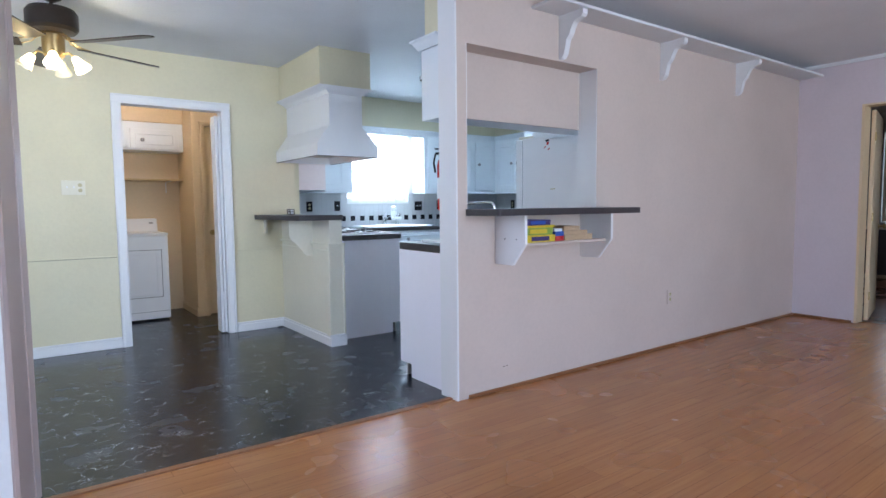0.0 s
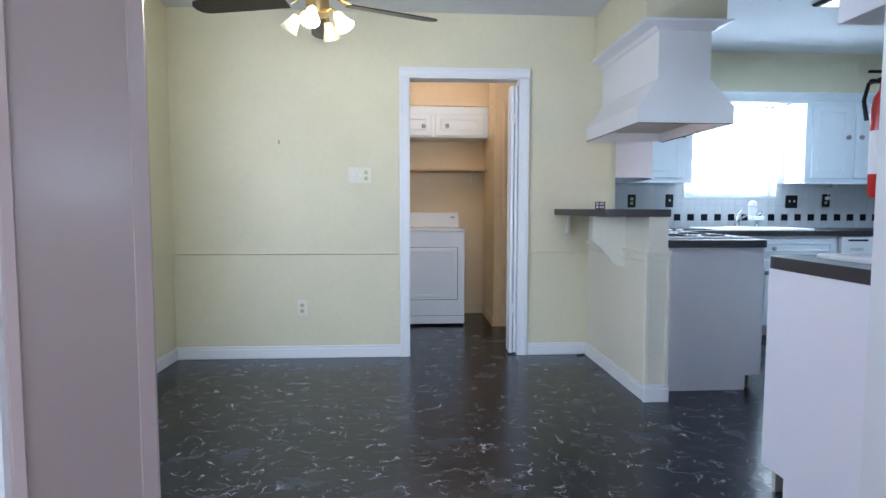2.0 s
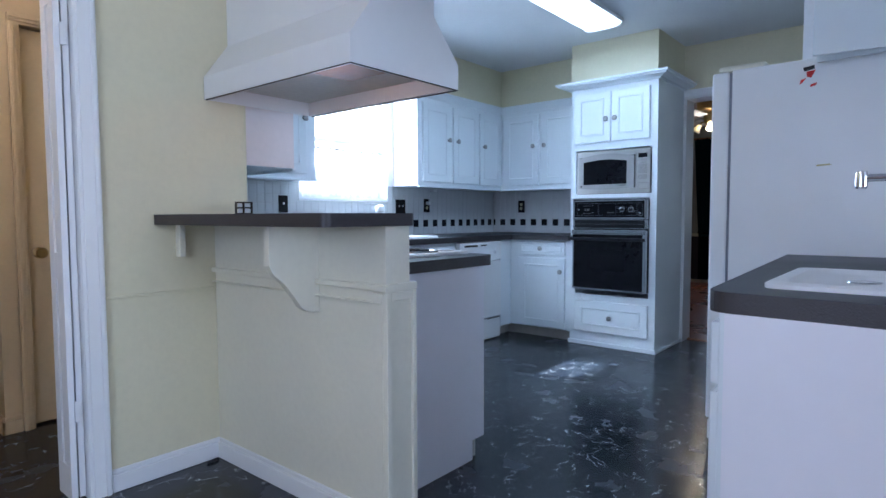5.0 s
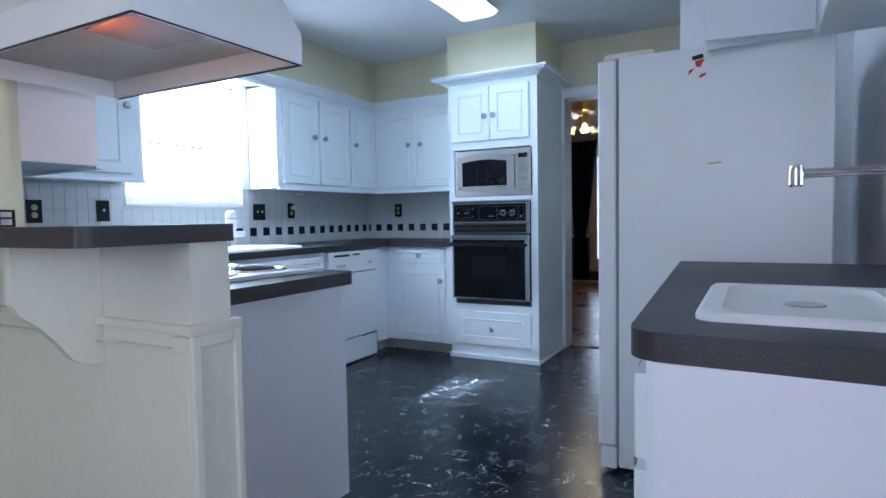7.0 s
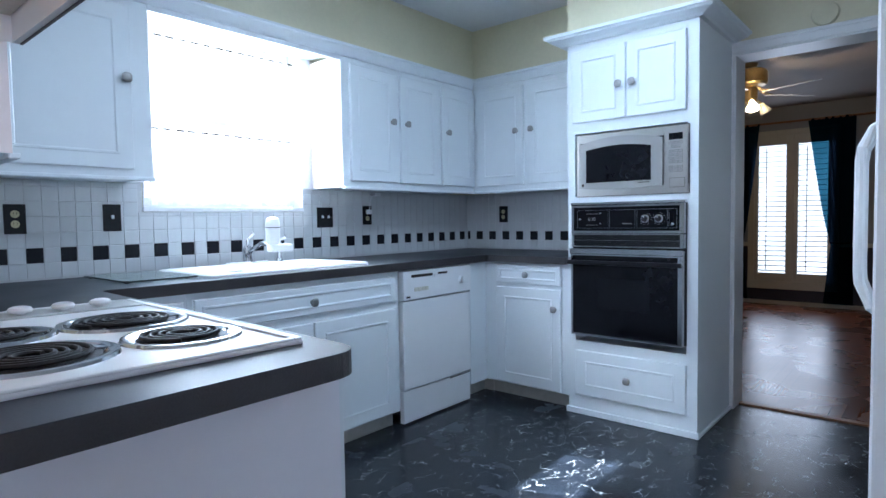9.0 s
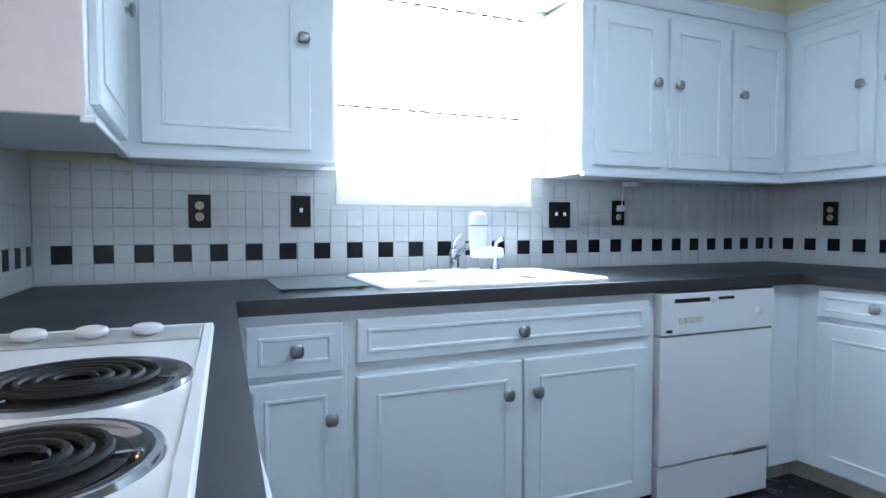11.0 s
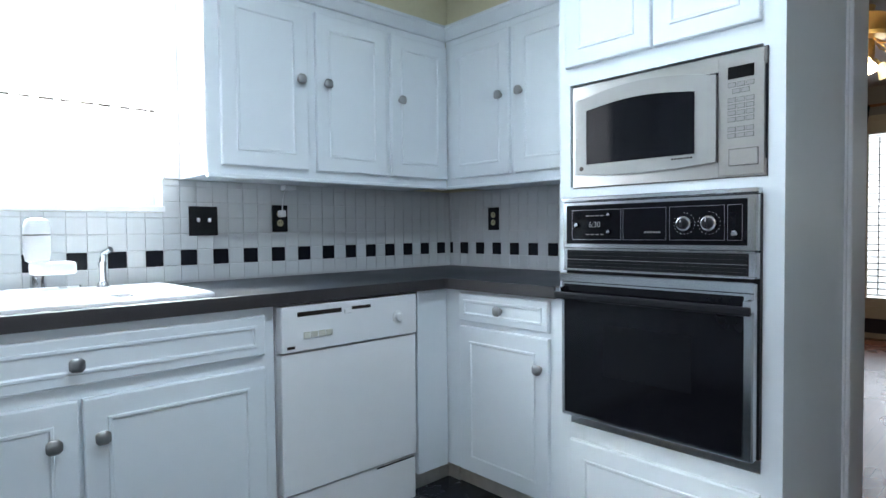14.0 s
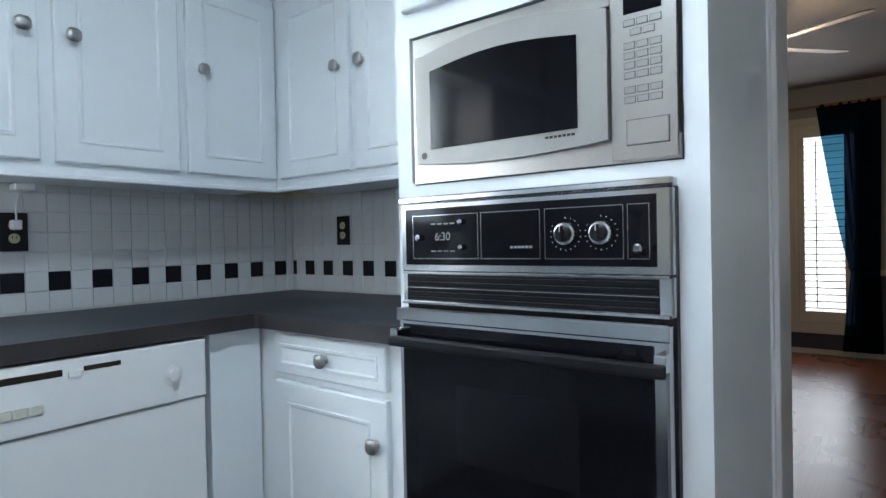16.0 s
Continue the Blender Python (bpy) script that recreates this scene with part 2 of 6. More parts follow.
M_CHROME = mat("chrome", (0.62, 0.63, 0.65), 0.10, 1.0, bump=0.02, var=0.02)
M_STEEL = mat("brushed_steel", (0.42, 0.405, 0.39), 0.34, 1.0, bump=0.12, scale=120, var=0.03)
M_BLACKGL = mat("black_oven_glass", (0.005, 0.005, 0.007), 0.08, spec=0.20, var=0.03)
M_BLACK = mat("black_plastic", (0.008, 0.008, 0.010), 0.42, spec=0.2, bump=0.05, var=0.05)
M_DARKMET = mat("dark_bronze_metal", (0.045, 0.035, 0.028), 0.35, 0.8, bump=0.1, scale=60, var=0.08)
M_BRASS = mat("aged_brass", (0.50, 0.36, 0.16), 0.32, 1.0, bump=0.08, scale=60, var=0.08)
M_COIL = mat("burner_coil", (0.020, 0.018, 0.018), 0.55, 0.4, bump=0.3, scale=90, var=0.15)
M_WTILE = mat("white_glazed_tile", (0.58, 0.60, 0.61), 0.38, bump=0.05, scale=18, var=0.03)
M_BTILE = mat("black_glazed_tile", (0.006, 0.006, 0.010), 0.34, spec=0.2, bump=0.05, scale=18, var=0.05)
M_GROUT = mat("pale_grout", (0.60, 0.61, 0.61), 0.85, bump=0.3, scale=90, var=0.06)
M_RED = mat("red_enamel", (0.55, 0.02, 0.015), 0.25, var=0.05)
M_CARD = mat("tan_cardboard", (0.50, 0.36, 0.22), 0.8, bump=0.2, scale=60, var=0.06)
M_YBOX = mat("yellow_print", (0.75, 0.55, 0.03), 0.5, var=0.08)
M_BLUE = mat("blue_print", (0.03, 0.10, 0.45), 0.45, var=0.08)
M_PURPLE = mat("purple_print", (0.05, 0.03, 0.16), 0.5, var=0.08)
M_GREY = mat("grey_wall_paint", (0.30, 0.29, 0.27), 0.6, bump=0.2, scale=45, var=0.03)
M_NAVY = mat("dark_plum_wall_paint", (0.030, 0.024, 0.036), 0.5, bump=0.2, scale=45, var=0.05)
M_SHUT = mat("cream_shutter_paint", (0.58, 0.52, 0.40), 0.4, bump=0.1, scale=30, var=0.04)
M_SLAT = mat("white_shutter_slat", (0.75, 0.75, 0.74), 0.4, bump=0.1, scale=30, var=0.04)
M_CURT = sheer("dark_teal_curtain_cloth", (0.012, 0.018, 0.032), 0.36, (0.05, 0.22, 0.34))
M_SHEER = sheer("white_sheer_cloth", (0.92, 0.92, 0.92), 0.2)
M_SHEER2 = sheer("white_cafe_curtain_cloth", (0.92, 0.92, 0.93), 0.08)
M_MARBLE = marble_floor()
M_WOOD = wood_floor("honey_laminate", (0.46, 0.195, 0.064), (0.40, 0.165, 0.053), 0.24)
M_WOOD2 = wood_floor("red_brown_laminate", (0.19, 0.060, 0.024), (0.145, 0.043, 0.017), 0.26)
M_WOOD2.node_tree.nodes["Principled BSDF"].inputs["Specular IOR Level"].default_value = 0.3
M_OAK = mat("stained_oak_trim", (0.30, 0.13, 0.05), 0.4, bump=0.3, scale=40, var=0.12)
M_BULB = mat("lit_frosted_glass", (0.9, 0.8, 0.6), 0.4, emit=((1.0, 0.80, 0.45), 1.8))
M_TUBE = mat("lit_diffuser", (0.9, 0.95, 1.0), 0.4, emit=((0.84, 0.93, 1.0), 0.38))
M_GLASS = mat("window_glass", (1, 1, 1), 0.02, trans=1.0, var=0.0)
M_TGLASS = mat("green_glass_board", (0.72, 0.90, 0.86), 0.06, trans=0.95, var=0.02)
M_SHADE = mat("frosted_glass_shade", (0.80, 0.72, 0.52), 0.3, trans=0.6, var=0.04)
M_GROUND = mat("pale_ground", (0.32, 0.33, 0.30), 0.9, bump=0.5, scale=12, var=0.15)
M_FENCE = mat("weathered_fence", (0.36, 0.32, 0.28), 0.85, bump=0.5, scale=30, var=0.12)
M_HOODU = mat("hood_liner", (0.60, 0.56, 0.50), 0.42, bump=0.2, scale=40, var=0.06, stain=0.1)
M_STAIN = mat("yellowed_label", (0.55, 0.50, 0.30), 0.6, var=0.08)


# ---- building blocks ----
def box(bm, x0, x1, y0, y1, z0, z1, bev=0.0, seg=1):
    vs = [bm.verts.new(p) for p in ((x0, y0, z0), (x1, y0, z0), (x1, y1, z0), (x0, y1, z0), (x0, y0, z1), (x1, y0, z1), (x1, y1, z1), (x0, y1, z1))]
    fs = [bm.faces.new([vs[i] for i in f]) for f in ((3, 2, 1, 0), (4, 5, 6, 7), (0, 1, 5, 4), (1, 2, 6, 5), (2, 3, 7, 6), (3, 0, 4, 7))]
    if bev:
        es = list({e for f in fs for e in f.edges})
        bmesh.ops.bevel(bm, geom=es, offset=bev, segments=seg, affect="EDGES", profile=0.6)
    return vs


def cyl(bm, p0, p1, r0, r1=None, n=16, cap=True):
    r1 = r0 if r1 is None else r1
    p0, p1 = Vector(p0), Vector(p1)
    q = (p1 - p0).to_track_quat("Z", "Y")
    rings = []
    for p, r in ((p0, r0), (p1, r1)):
        rings.append([bm.verts.new(p + q @ Vector((r * math.cos(2 * math.pi * i / n), r * math.sin(2 * math.pi * i / n), 0))) for i in range(n)])
    for i in range(n):
        bm.faces.new((rings[0][i], rings[0][(i + 1) % n], rings[1][(i + 1) % n], rings[1][i]))
    if cap:
        bm.faces.new(rings[0][::-1])
        bm.faces.new(rings[1])


def lathe(bm, prof, c=(0, 0, 0), n=20, axis="z"):
    """prof: list of (radius, height) from bottom to top, closed at ends."""
    rings = []
    for r, h in prof:
        ring = []
        for i in range(n):
            a = 2 * math.pi * i / n
            p = (r * math.cos(a), r * math.sin(a), h)
            if axis == "y":
                p = (p[0], -p[2], p[1])
            ring.append(bm.verts.new(Vector(c) + Vector(p)))
        rings.append(ring)
    for a, b in zip(rings, rings[1:]):
        for i in range(n):
            bm.faces.new((a[i], a[(i + 1) % n], b[(i + 1) % n], b[i]))
    bm.faces.new(rings[0][::-1])
    bm.faces.new(rings[-1])


def tube(bm, pts, r, n=8):
    pts = [Vector(p) for p in pts]
    rings = []
    for i, p in enumerate(pts):
        d = (pts[min(i + 1, len(pts) - 1)] - pts[max(i - 1, 0)]).normalized()
        q = d.to_track_quat("Z", "Y")
        rings.append([bm.verts.new(p + q @ Vector((r * math.cos(2 * math.pi * k / n), r * math.sin(2 * math.pi * k / n), 0))) for k in range(n)])
    for a, b in zip(rings, rings[1:]):
        ax = min(range(n), key=lambda s: (a[0].co - b[s].co).length)
        for k in range(n):
            bm.faces.new((a[k], a[(k + 1) % n], b[(k + 1 + ax) % n], b[(k + ax) % n]))
    bm.faces.new(rings[0][::-1])
    bm.faces.new(rings[-1])


def prism(bm, outline, a0, a1, axis="x"):
    """Extrudes an outline (u, v) from a0 to a1 along an axis; x: (y, z), y: (x, z), z: (x, y)."""
    def P(a, u, v):
        return {"x": (a, u, v), "y": (u, a, v), "z": (u, v, a)}[axis]
    A = [bm.verts.new(P(a0, u, v)) for u, v in outline]
    B = [bm.verts.new(P(a1, u, v)) for u, v in outline]
    n = len(A)
    for i in range(n):
        bm.faces.new((A[i], A[(i + 1) % n], B[(i + 1) % n], B[i]))
    bm.faces.new(A[::-1])
    bm.faces.new(B)


def mesh_ob(name, bm, material, smooth=False):
    bmesh.ops.recalc_face_normals(bm, faces=bm.faces)
    me = bpy.data.meshes.new(name)
    bm.to_mesh(me)
    bm.free()
    for mt in (material if isinstance(material, (list, tuple)) else [material]):
        me.materials.append(mt)
    if smooth:
        me.polygons.foreach_set("use_smooth", [True] * len(me.polygons))
        me.set_sharp_from_angle(angle=radians(35))
    return new(name, me)


def part(name, bm, material, parent, label="", smooth=False):
    o = mesh_ob(name, bm, material, smooth)
    o.parent = parent
    if label:
        tagged(o, label)
    return o


def thing(name, label, category, group="", m=None):
    o = new(name)
    o.empty_display_size = 0.1
    if m is not None:
        o.matrix_basis = m
    return tagged(o, label, category, group)


def struct(name, boxes, material, label="", bev=0.0):
    bm = bmesh.new()
    for b in boxes:
        box(bm, *b, bev=bev)
    return tagged(mesh_ob(name, bm, material), label, "", "", "structure")


def B():
    return bmesh.new()


CEIL = 2.49

# ---- the shell ----
# living room and dining side, walls along x and y
struct("floor", [(-1.2, 5.84, 2.47, 7.1, -0.12, 0.0)], M_MARBLE, "black vinyl floor squares with white marble veins")
struct("living_floor", [(-0.45, 6.45, -3.6, 2.47, -0.12, 0.0)], M_WOOD, "honey-coloured laminate strip floor")
struct("far_floor", [(6.45, 10.55, 0.2, 2.47, -0.12, 0.0), (5.84, 10.55, 2.47, 7.5, -0.12, 0.0)], M_WOOD2, "red-brown laminate floor in the next room")
struct("window_trim", [(3.145, 3.219, 6.296, 6.31, 1.335, 2.095), (4.131, 4.195, 6.296, 6.31, 1.335, 2.095)], M_TRIM, "white boards beside the sink window", 0.002)
struct("threshold", [(-0.088, 1.948, 2.435, 2.475, -0.01, 0.008)], M_OAK, "thin stained wooden threshold strip", 0.002)
struct("far_threshold", [(5.82, 5.87, 3.52, 4.335, -0.01, 0.010)], M_OAK, "thin stained wooden threshold strip", 0.002)

struct("ceiling", [(-1.2, 6.45, -3.6, 2.55, CEIL, CEIL + 0.12), (-1.2, 6.2, 2.55, 6.47, CEIL, CEIL + 0.12), (-1.2, 2.19, 6.47, 7.1, CEIL, CEIL + 0.12)], M_CEIL, "white painted ceiling")
# The dim brownish light on this ceiling is put into its colour.
struct("far_ceiling", [(6.45, 10.6, 0.05, 2.55, CEIL, CEIL + 0.12), (6.2, 10.6, 2.55, 7.65, CEIL, CEIL + 0.12), (5.84, 6.2, 6.47, 7.65, CEIL, CEIL + 0.12)], mat("dim_brown_ceiling", (0.33, 0.29, 0.26), 0.7, bump=0.3, scale=60, var=0.05), "ceiling of the next room, coloured brown for its dim light")

# wall with the pass-through, between living room and kitchen
struct("wall_south", [(1.96, 2.03, 2.39, 2.55, 0, CEIL), (2.03, 3.19, 2.39, 2.55, 0, 1.095), (2.03, 3.19, 2.39, 2.55, 2.09, CEIL), (3.19, 6.30, 2.39, 2.55, 0, CEIL)], M_PINK, "pink painted wall with a pass-through opening")
struct("wall_end", [(1.948, 1.96, 2.388, 2.552, 0, CEIL)], M_TRIM, "white painted end of the partition wall")
struct("pass_lining", [(3.184, 3.192, 2.392, 2.552, 1.10, 2.09), (2.028, 2.036, 2.392, 2.552, 1.10, 2.09)], M_TRIM, "white painted reveal")
# Unseen face made white so that it bounces light onto the oven tower.
struct("wall_kitchen_south", [(1.97, 6.05, 2.55, 2.556, 0, 1.09), (3.20, 6.05, 2.55, 2.556, 1.09, CEIL)], M_WHITEWALL, "white painted wall")
bm = B()
prism(bm, [(-0.150, 2.085), (-0.088, 2.52), (-0.088, 2.56), (-0.45, 2.56), (-0.45, 2.085)], 0, CEIL, "z")
tagged(mesh_ob("wall_jamb", bm, M_CASING), "pink gloss painted jamb of the wide opening", "", "", "structure")
bm = B()
prism(bm, [(-0.163, 2.073), (-0.145, 2.068), (-0.133, 2.082), (-0.141, 2.098), (-0.155, 2.095)], 0, CEIL, "z")
prism(bm, [(-0.104, 2.470), (-0.092, 2.468), (-0.074, 2.516), (-0.076, 2.528), (-0.086, 2.528)], 0, CEIL, "z")
tagged(mesh_ob("jamb_bead", bm, M_CASING), "pink gloss moulded bead on the jamb", "", "", "structure")
struct("wall_west_return", [(-0.45, -0.152, 2.05, 2.0845, 0, CEIL)], M_WHITEWALL, "white painted wall")
struct("wall_west", [(-0.45, -0.285, -3.6, 2.05, 0, CEIL)], M_WHITEWALL, "white painted wall")
struct("wall_back", [(-0.45, 6.3, -3.6, -3.45, 0, 0.35), (-0.45, 6.3, -3.6, -3.45, 2.3, CEIL), (-0.45, 0.6, -3.6, -3.45, 0.35, 2.3), (4.1, 6.3, -3.6, -3.45, 0.35, 2.3)], M_WHITEWALL, "white painted wall")
# east wall of the living room with a doorway
struct("wall_living_east", [(6.30, 6.45, 1.84, 2.39, 0, CEIL), (6.30, 6.45, 0.98, 1.84, 2.06, CEIL), (6.30, 6.45, -3.6, 0.98, 0, CEIL), (6.30, 6.45, 2.39, 2.55, 0, CEIL)], M_LILAC, "pale lilac painted wall")
# dining side
struct("wall_dining_north", [(-1.07, 0.60, 5.19, 5.31, 0, CEIL), (0.60, 1.437, 5.19, 5.31, 2.04, CEIL), (1.437, 2.10, 5.19, 5.31, 0, CEIL)], M_YELLOW, "pale yellow painted wall with a door opening")
struct("wall_dining_west", [(-1.2, -1.07, 2.55, 5.31, 0, CEIL)], M_YELLOW, "pale yellow painted wall")
struct("wall_dining_south", [(-1.07, -0.20, 2.55, 2.56, 0, CEIL)], M_YELLOW, "pale yellow painted wall")
# kitchen
struct("wall_kitchen_west", [(1.98, 2.19, 5.31, 6.95, 0, CEIL)], M_YELLOW, "pale yellow painted wall")
struct("wall_kitchen_north", [(2.19, 3.22, 6.31, 6.47, 0, CEIL), (4.13, 5.84, 6.31, 6.47, 0, CEIL), (3.22, 4.13, 6.31, 6.47, 0, 1.20), (3.22, 4.13, 6.31, 6.47, 2.14, CEIL)], M_YELLOW, "pale yellow painted wall with the window over the sink")
struct("wall_kitchen_east", [(5.71, 5.84, 4.355, 6.31, 0, CEIL), (5.71, 5.84, 3.50, 4.355, 2.06, CEIL), (5.71, 5.84, 2.556, 3.50, 0, CEIL)], M_YELLOW, "pale yellow painted wall with a doorway")
# Whitened so that no yellow bounce light reaches the oven tower.
struct("wall_fridge_side", [(4.47, 4.59, 2.556, 3.33, 0, CEIL)], M_WHITEWALL, "stub wall beside the refrigerator, whitened for neutral bounce light")
for sb in ((2.19, 5.43, 6.02, 6.31, 2.10, CEIL), (5.43, 5.71, 5.10, 6.31, 2.10, CEIL), (2.19, 2.48, 5.34, 6.02, 2.10, CEIL), (5.09, 5.71, 4.36, 5.08, 2.16, CEIL)):
    struct("soffit", [sb], M_YELLOW, "pale yellow painted soffit above the cupboards")
# laundry
struct("wall_laundry_north", [(-1.2, 1.98, 6.95, 7.07, 0, CEIL)], M_TAN, "tan painted wall")
struct("wall_laundry_west", [(-0.25, -0.13, 5.31, 6.95, 0, CEIL)], M_TAN, "tan painted wall")
struct("wall_laundry_partition", [(1.40, 1.46, 6.25, 6.95, 0, CEIL), (1.46, 1.52, 6.25, 6.37, 0, CEIL), (1.52, 1.98, 6.25, 6.37, 2.04, CEIL)], M_TAN, "tan painted partition beside the inner door")
# next room
struct("wall_far_west", [(5.84, 5.90, 4.355, 7.5, 0, CEIL), (5.84, 5.90, 3.50, 4.355, 2.06, CEIL), (5.84, 5.90, 2.70, 3.50, 0, CEIL), (5.90, 6.45, 2.55, 2.70, 0, CEIL), (5.84, 6.2, 7.5, 7.65, 0, CEIL)], M_GREY, "grey painted wall")
FX = 10.40
struct("wall_far_east", [(FX, FX + 0.15, 0.2, 2.05, 0, CEIL), (FX, FX + 0.15, 2.05, 2.90, 0, 0.85), (FX, FX + 0.15, 2.05, 2.90, 2.20, CEIL), (FX, FX + 0.15, 2.90, 4.40, 0, CEIL), (FX, FX + 0.15, 5.24, 7.5, 0, CEIL), (FX, FX + 0.15, 4.40, 5.24, 0, 0.30), (FX, FX + 0.15, 4.40, 5.24, 2.14, CEIL)], M_GREY, "grey painted wall with a tall window")
struct("far_wainscot", [(FX - 0.006, FX, 0.2, 4.36, 0.0, 0.74), (FX - 0.006, FX, 5.28, 7.5, 0.0, 0.74), (FX - 0.006, FX, 4.36, 5.28, 0.0, 0.26)], M_NAVY, "dark plum painted lower wall")
struct("far_chair_rail", [(FX - 0.03, FX - 0.004, 0.2, 4.34, 0.74, 0.79), (FX - 0.03, FX - 0.004, 5.30, 7.5, 0.74, 0.79)], M_SHUT, "cream chair rail", 0.006)
struct("far_baseboard", [(FX - 0.022, FX - 0.006, 0.2, 7.5, 0.0, 0.05)], M_SHUT, "cream baseboard", 0.004)
struct("wall_far_north", [(6.2, FX + 0.15, 7.5, 7.65, 0, CEIL)], M_GREY, "grey painted wall")
struct("wall_far_south", [(6.2, FX + 0.15, 0.05, 0.2, 0, CEIL)], M_GREY, "grey painted wall")

# ground outside
struct("ground", [(-60, 80, 7.07, 90, -0.5, -0.3), (10.6, 90, -60, 7.07, -0.5, -0.3), (-60, 10.6, -60, -3.6, -0.5, -0.3)], M_GROUND, "pale dry ground outside")


def base_run(name, segs, h=0.09, t=0.016, material=M_TRIM, label="white moulded baseboard"):
    """segs: (x0, y0, x1, y1, nx, ny): a foot line of a wall and the side it faces."""
    bm = B()
    for x0, y0, x1, y1, nx, ny in segs:
        for tt, z0, z1 in ((t, 0, h - 0.02), (t * 0.6, h - 0.02, h)):
            ax, bx = sorted((x0, x1))
            ay, by = sorted((y0, y1))
            if nx:
                ax, bx = sorted((x0, x0 + nx * tt))
            else:
                ay, by = sorted((y0, y0 + ny * tt))
            box(bm, ax, bx, ay, by, z0, z1, 0.003)
    return tagged(mesh_ob(name, bm, material), label, "", "", "structure")


base_run("baseboard", [(-1.07, 5.19, 0.55, 5.19, 0, -1), (1.495, 5.19, 1.95, 5.19, 0, -1), (-1.07, 2.56, -1.07, 5.174, 1, 0), (1.95, 4.11, 1.95, 5.174, -1, 0)])
base_run("baseboard", [(1.930, 4.098, 2.078, 4.098, 0, -1)], 0.10)
base_run("baseboard", [(1.20, 6.95, 1.40, 6.95, 0, -1), (1.40, 6.234, 1.40, 6.93, -1, 0), (1.384, 6.25, 1.47, 6.25, 0, -1)], 0.09, 0.016, M_TAN, "tan painted baseboard")
base_run("baseboard", [(2.03, 2.39, 6.30, 2.39, 0, -1), (6.30, 1.86, 6.30, 2.378, -1, 0)], 0.022, 0.012, M_OAK, "thin stained wooden shoe strip")
# the thin line of the chair rail on the yellow walls
def rail_line(name, boxes):
    return struct(name, boxes, M_YELLOW, "thin painted wall moulding line", 0.002)


rail_line("wall_moulding", [(-1.06, 0.54, 5.180, 5.19, 0.762, 0.774), (1.495, 1.94, 5.180, 5.19, 0.762, 0.774), (-1.07, -1.06, 2.56, 5.18, 0.762, 0.774)])
# A thin dark strip draws the shadow below the moulding.
struct("moulding_shadow", [(-1.055, 0.54, 5.186, 5.1895, 0.7595, 0.762)], M_DARKMET, "dark strip drawn as the shadow under the moulding")


def casing(name, x0, x1, z, plane, face, material=M_TRIM, w=0.075, axis="x", label="white moulded door casing", z0=0.0):
    """Door or opening surround: two stepped boards a side, in the wall plane."""
    o = thing(name, label, "", "", None)
    o["kind"] = "structure"
    for nm, (a0, a1, b0, b1) in (("casing_side", (x0 - w, x0, z0, z)), ("casing_side", (x1, x1 + w, z0, z)), ("casing_head", (x0 - w, x1 + w, z, z + w))):
        bm = B()
        for tt, ins in ((0.012, 0.0), (0.020, 0.012), (0.015, 0.05)):
            c0, c1, d0, d1 = a0, a1, b0, b1
            if nm == "casing_side":
                if a1 <= x0:
                    c0, c1 = a0 + (0 if ins != 0.05 else 0.004), a1 - ins
                    if ins == 0.05: c0, c1 = a0 + 0.006, a0 + 0.022
                else:
                    c0, c1 = a0 + ins, a1
                    if ins == 0.05: c0, c1 = a1 - 0.022, a1 - 0.006
            else:
                d0 = b0 + ins if ins != 0.05 else b1 - 0.022
                if ins == 0.05: d1 = b1 - 0.006
            tt2 = tt + (0.012 if ins == 0.05 else 0)
            p0, p1 = sorted((plane, plane + face * tt2))
            if axis == "x":
                box(bm, c0, c1, p0, p1, d0, d1, 0.002)
            else:
                box(bm, p0, p1, c0, c1, d0, d1, 0.002)
        part(nm, bm, material, o)
    return o


casing("door_1", 0.62, 1.417, 2.03, 5.19, -1)
struct("door_lining", [(0.60, 0.62, 5.191, 5.31, 0, 2.03), (1.417, 1.437, 5.191, 5.31, 0, 2.03), (0.60, 1.437, 5.19, 5.31, 2.03, 2.05)], M_TRIM, "white painted door lining")
casing("door_2", 3.52, 4.335, 2.05, 5.71, -1, axis="y")
struct("door_lining", [(5.71, 5.90, 4.335, 4.355, 0, 2.05), (5.71, 5.90, 3.50, 3.52, 0, 2.05), (5.71, 5.90, 3.50, 4.355, 2.05, 2.06)], M_TRIM, "white painted doorway lining")
struct("door_lining", [(6.295, 6.45, 1.82, 1.84, 0, 2.045), (6.295, 6.45, 0.98, 1.00, 0, 2.045), (6.295, 6.45, 0.98, 1.84, 2.045, 2.06)], M_TAN, "tan painted doorway lining")


def flush_door(name, m, w, h, material, label, knob_x, knobmat=M_BRASS, t=0.035):
    """A door leaf in its own place: origin at the hinge foot, x along the leaf."""
    o = thing(name, label, "door", "", m)
    bm = B()
    box(bm, 0, w, -t / 2, t / 2, 0.012, h, 0.003)
    part("leaf", bm, material, o)
    bm = B()
    lathe(bm, [(0.028, 0.0), (0.028, 0.006), (0.011, 0.012), (0.011, 0.035), (0.024, 0.042), (0.028, 0.055), (0.022, 0.066), (0.008, 0.068)], (knob_x, -t / 2, 0.90), 18, "y")
    part("door_knob", bm, knobmat, o, "round brass door knob", True)
    for z in (0.25, h / 2, h - 0.25):
        bm = B()
        cyl(bm, (0.0, -t / 2 - 0.004, z - 0.04), (0.0, -t / 2 - 0.004, z + 0.04), 0.006, n=10)
        part("hinge", bm, knobmat, o)
    return o


flush_door("inner_door", pose(1.515, 6.30, 0), 0.46, 2.03, M_TAN, "plain tan painted closed door with a brass knob beside the dryer", 0.065)
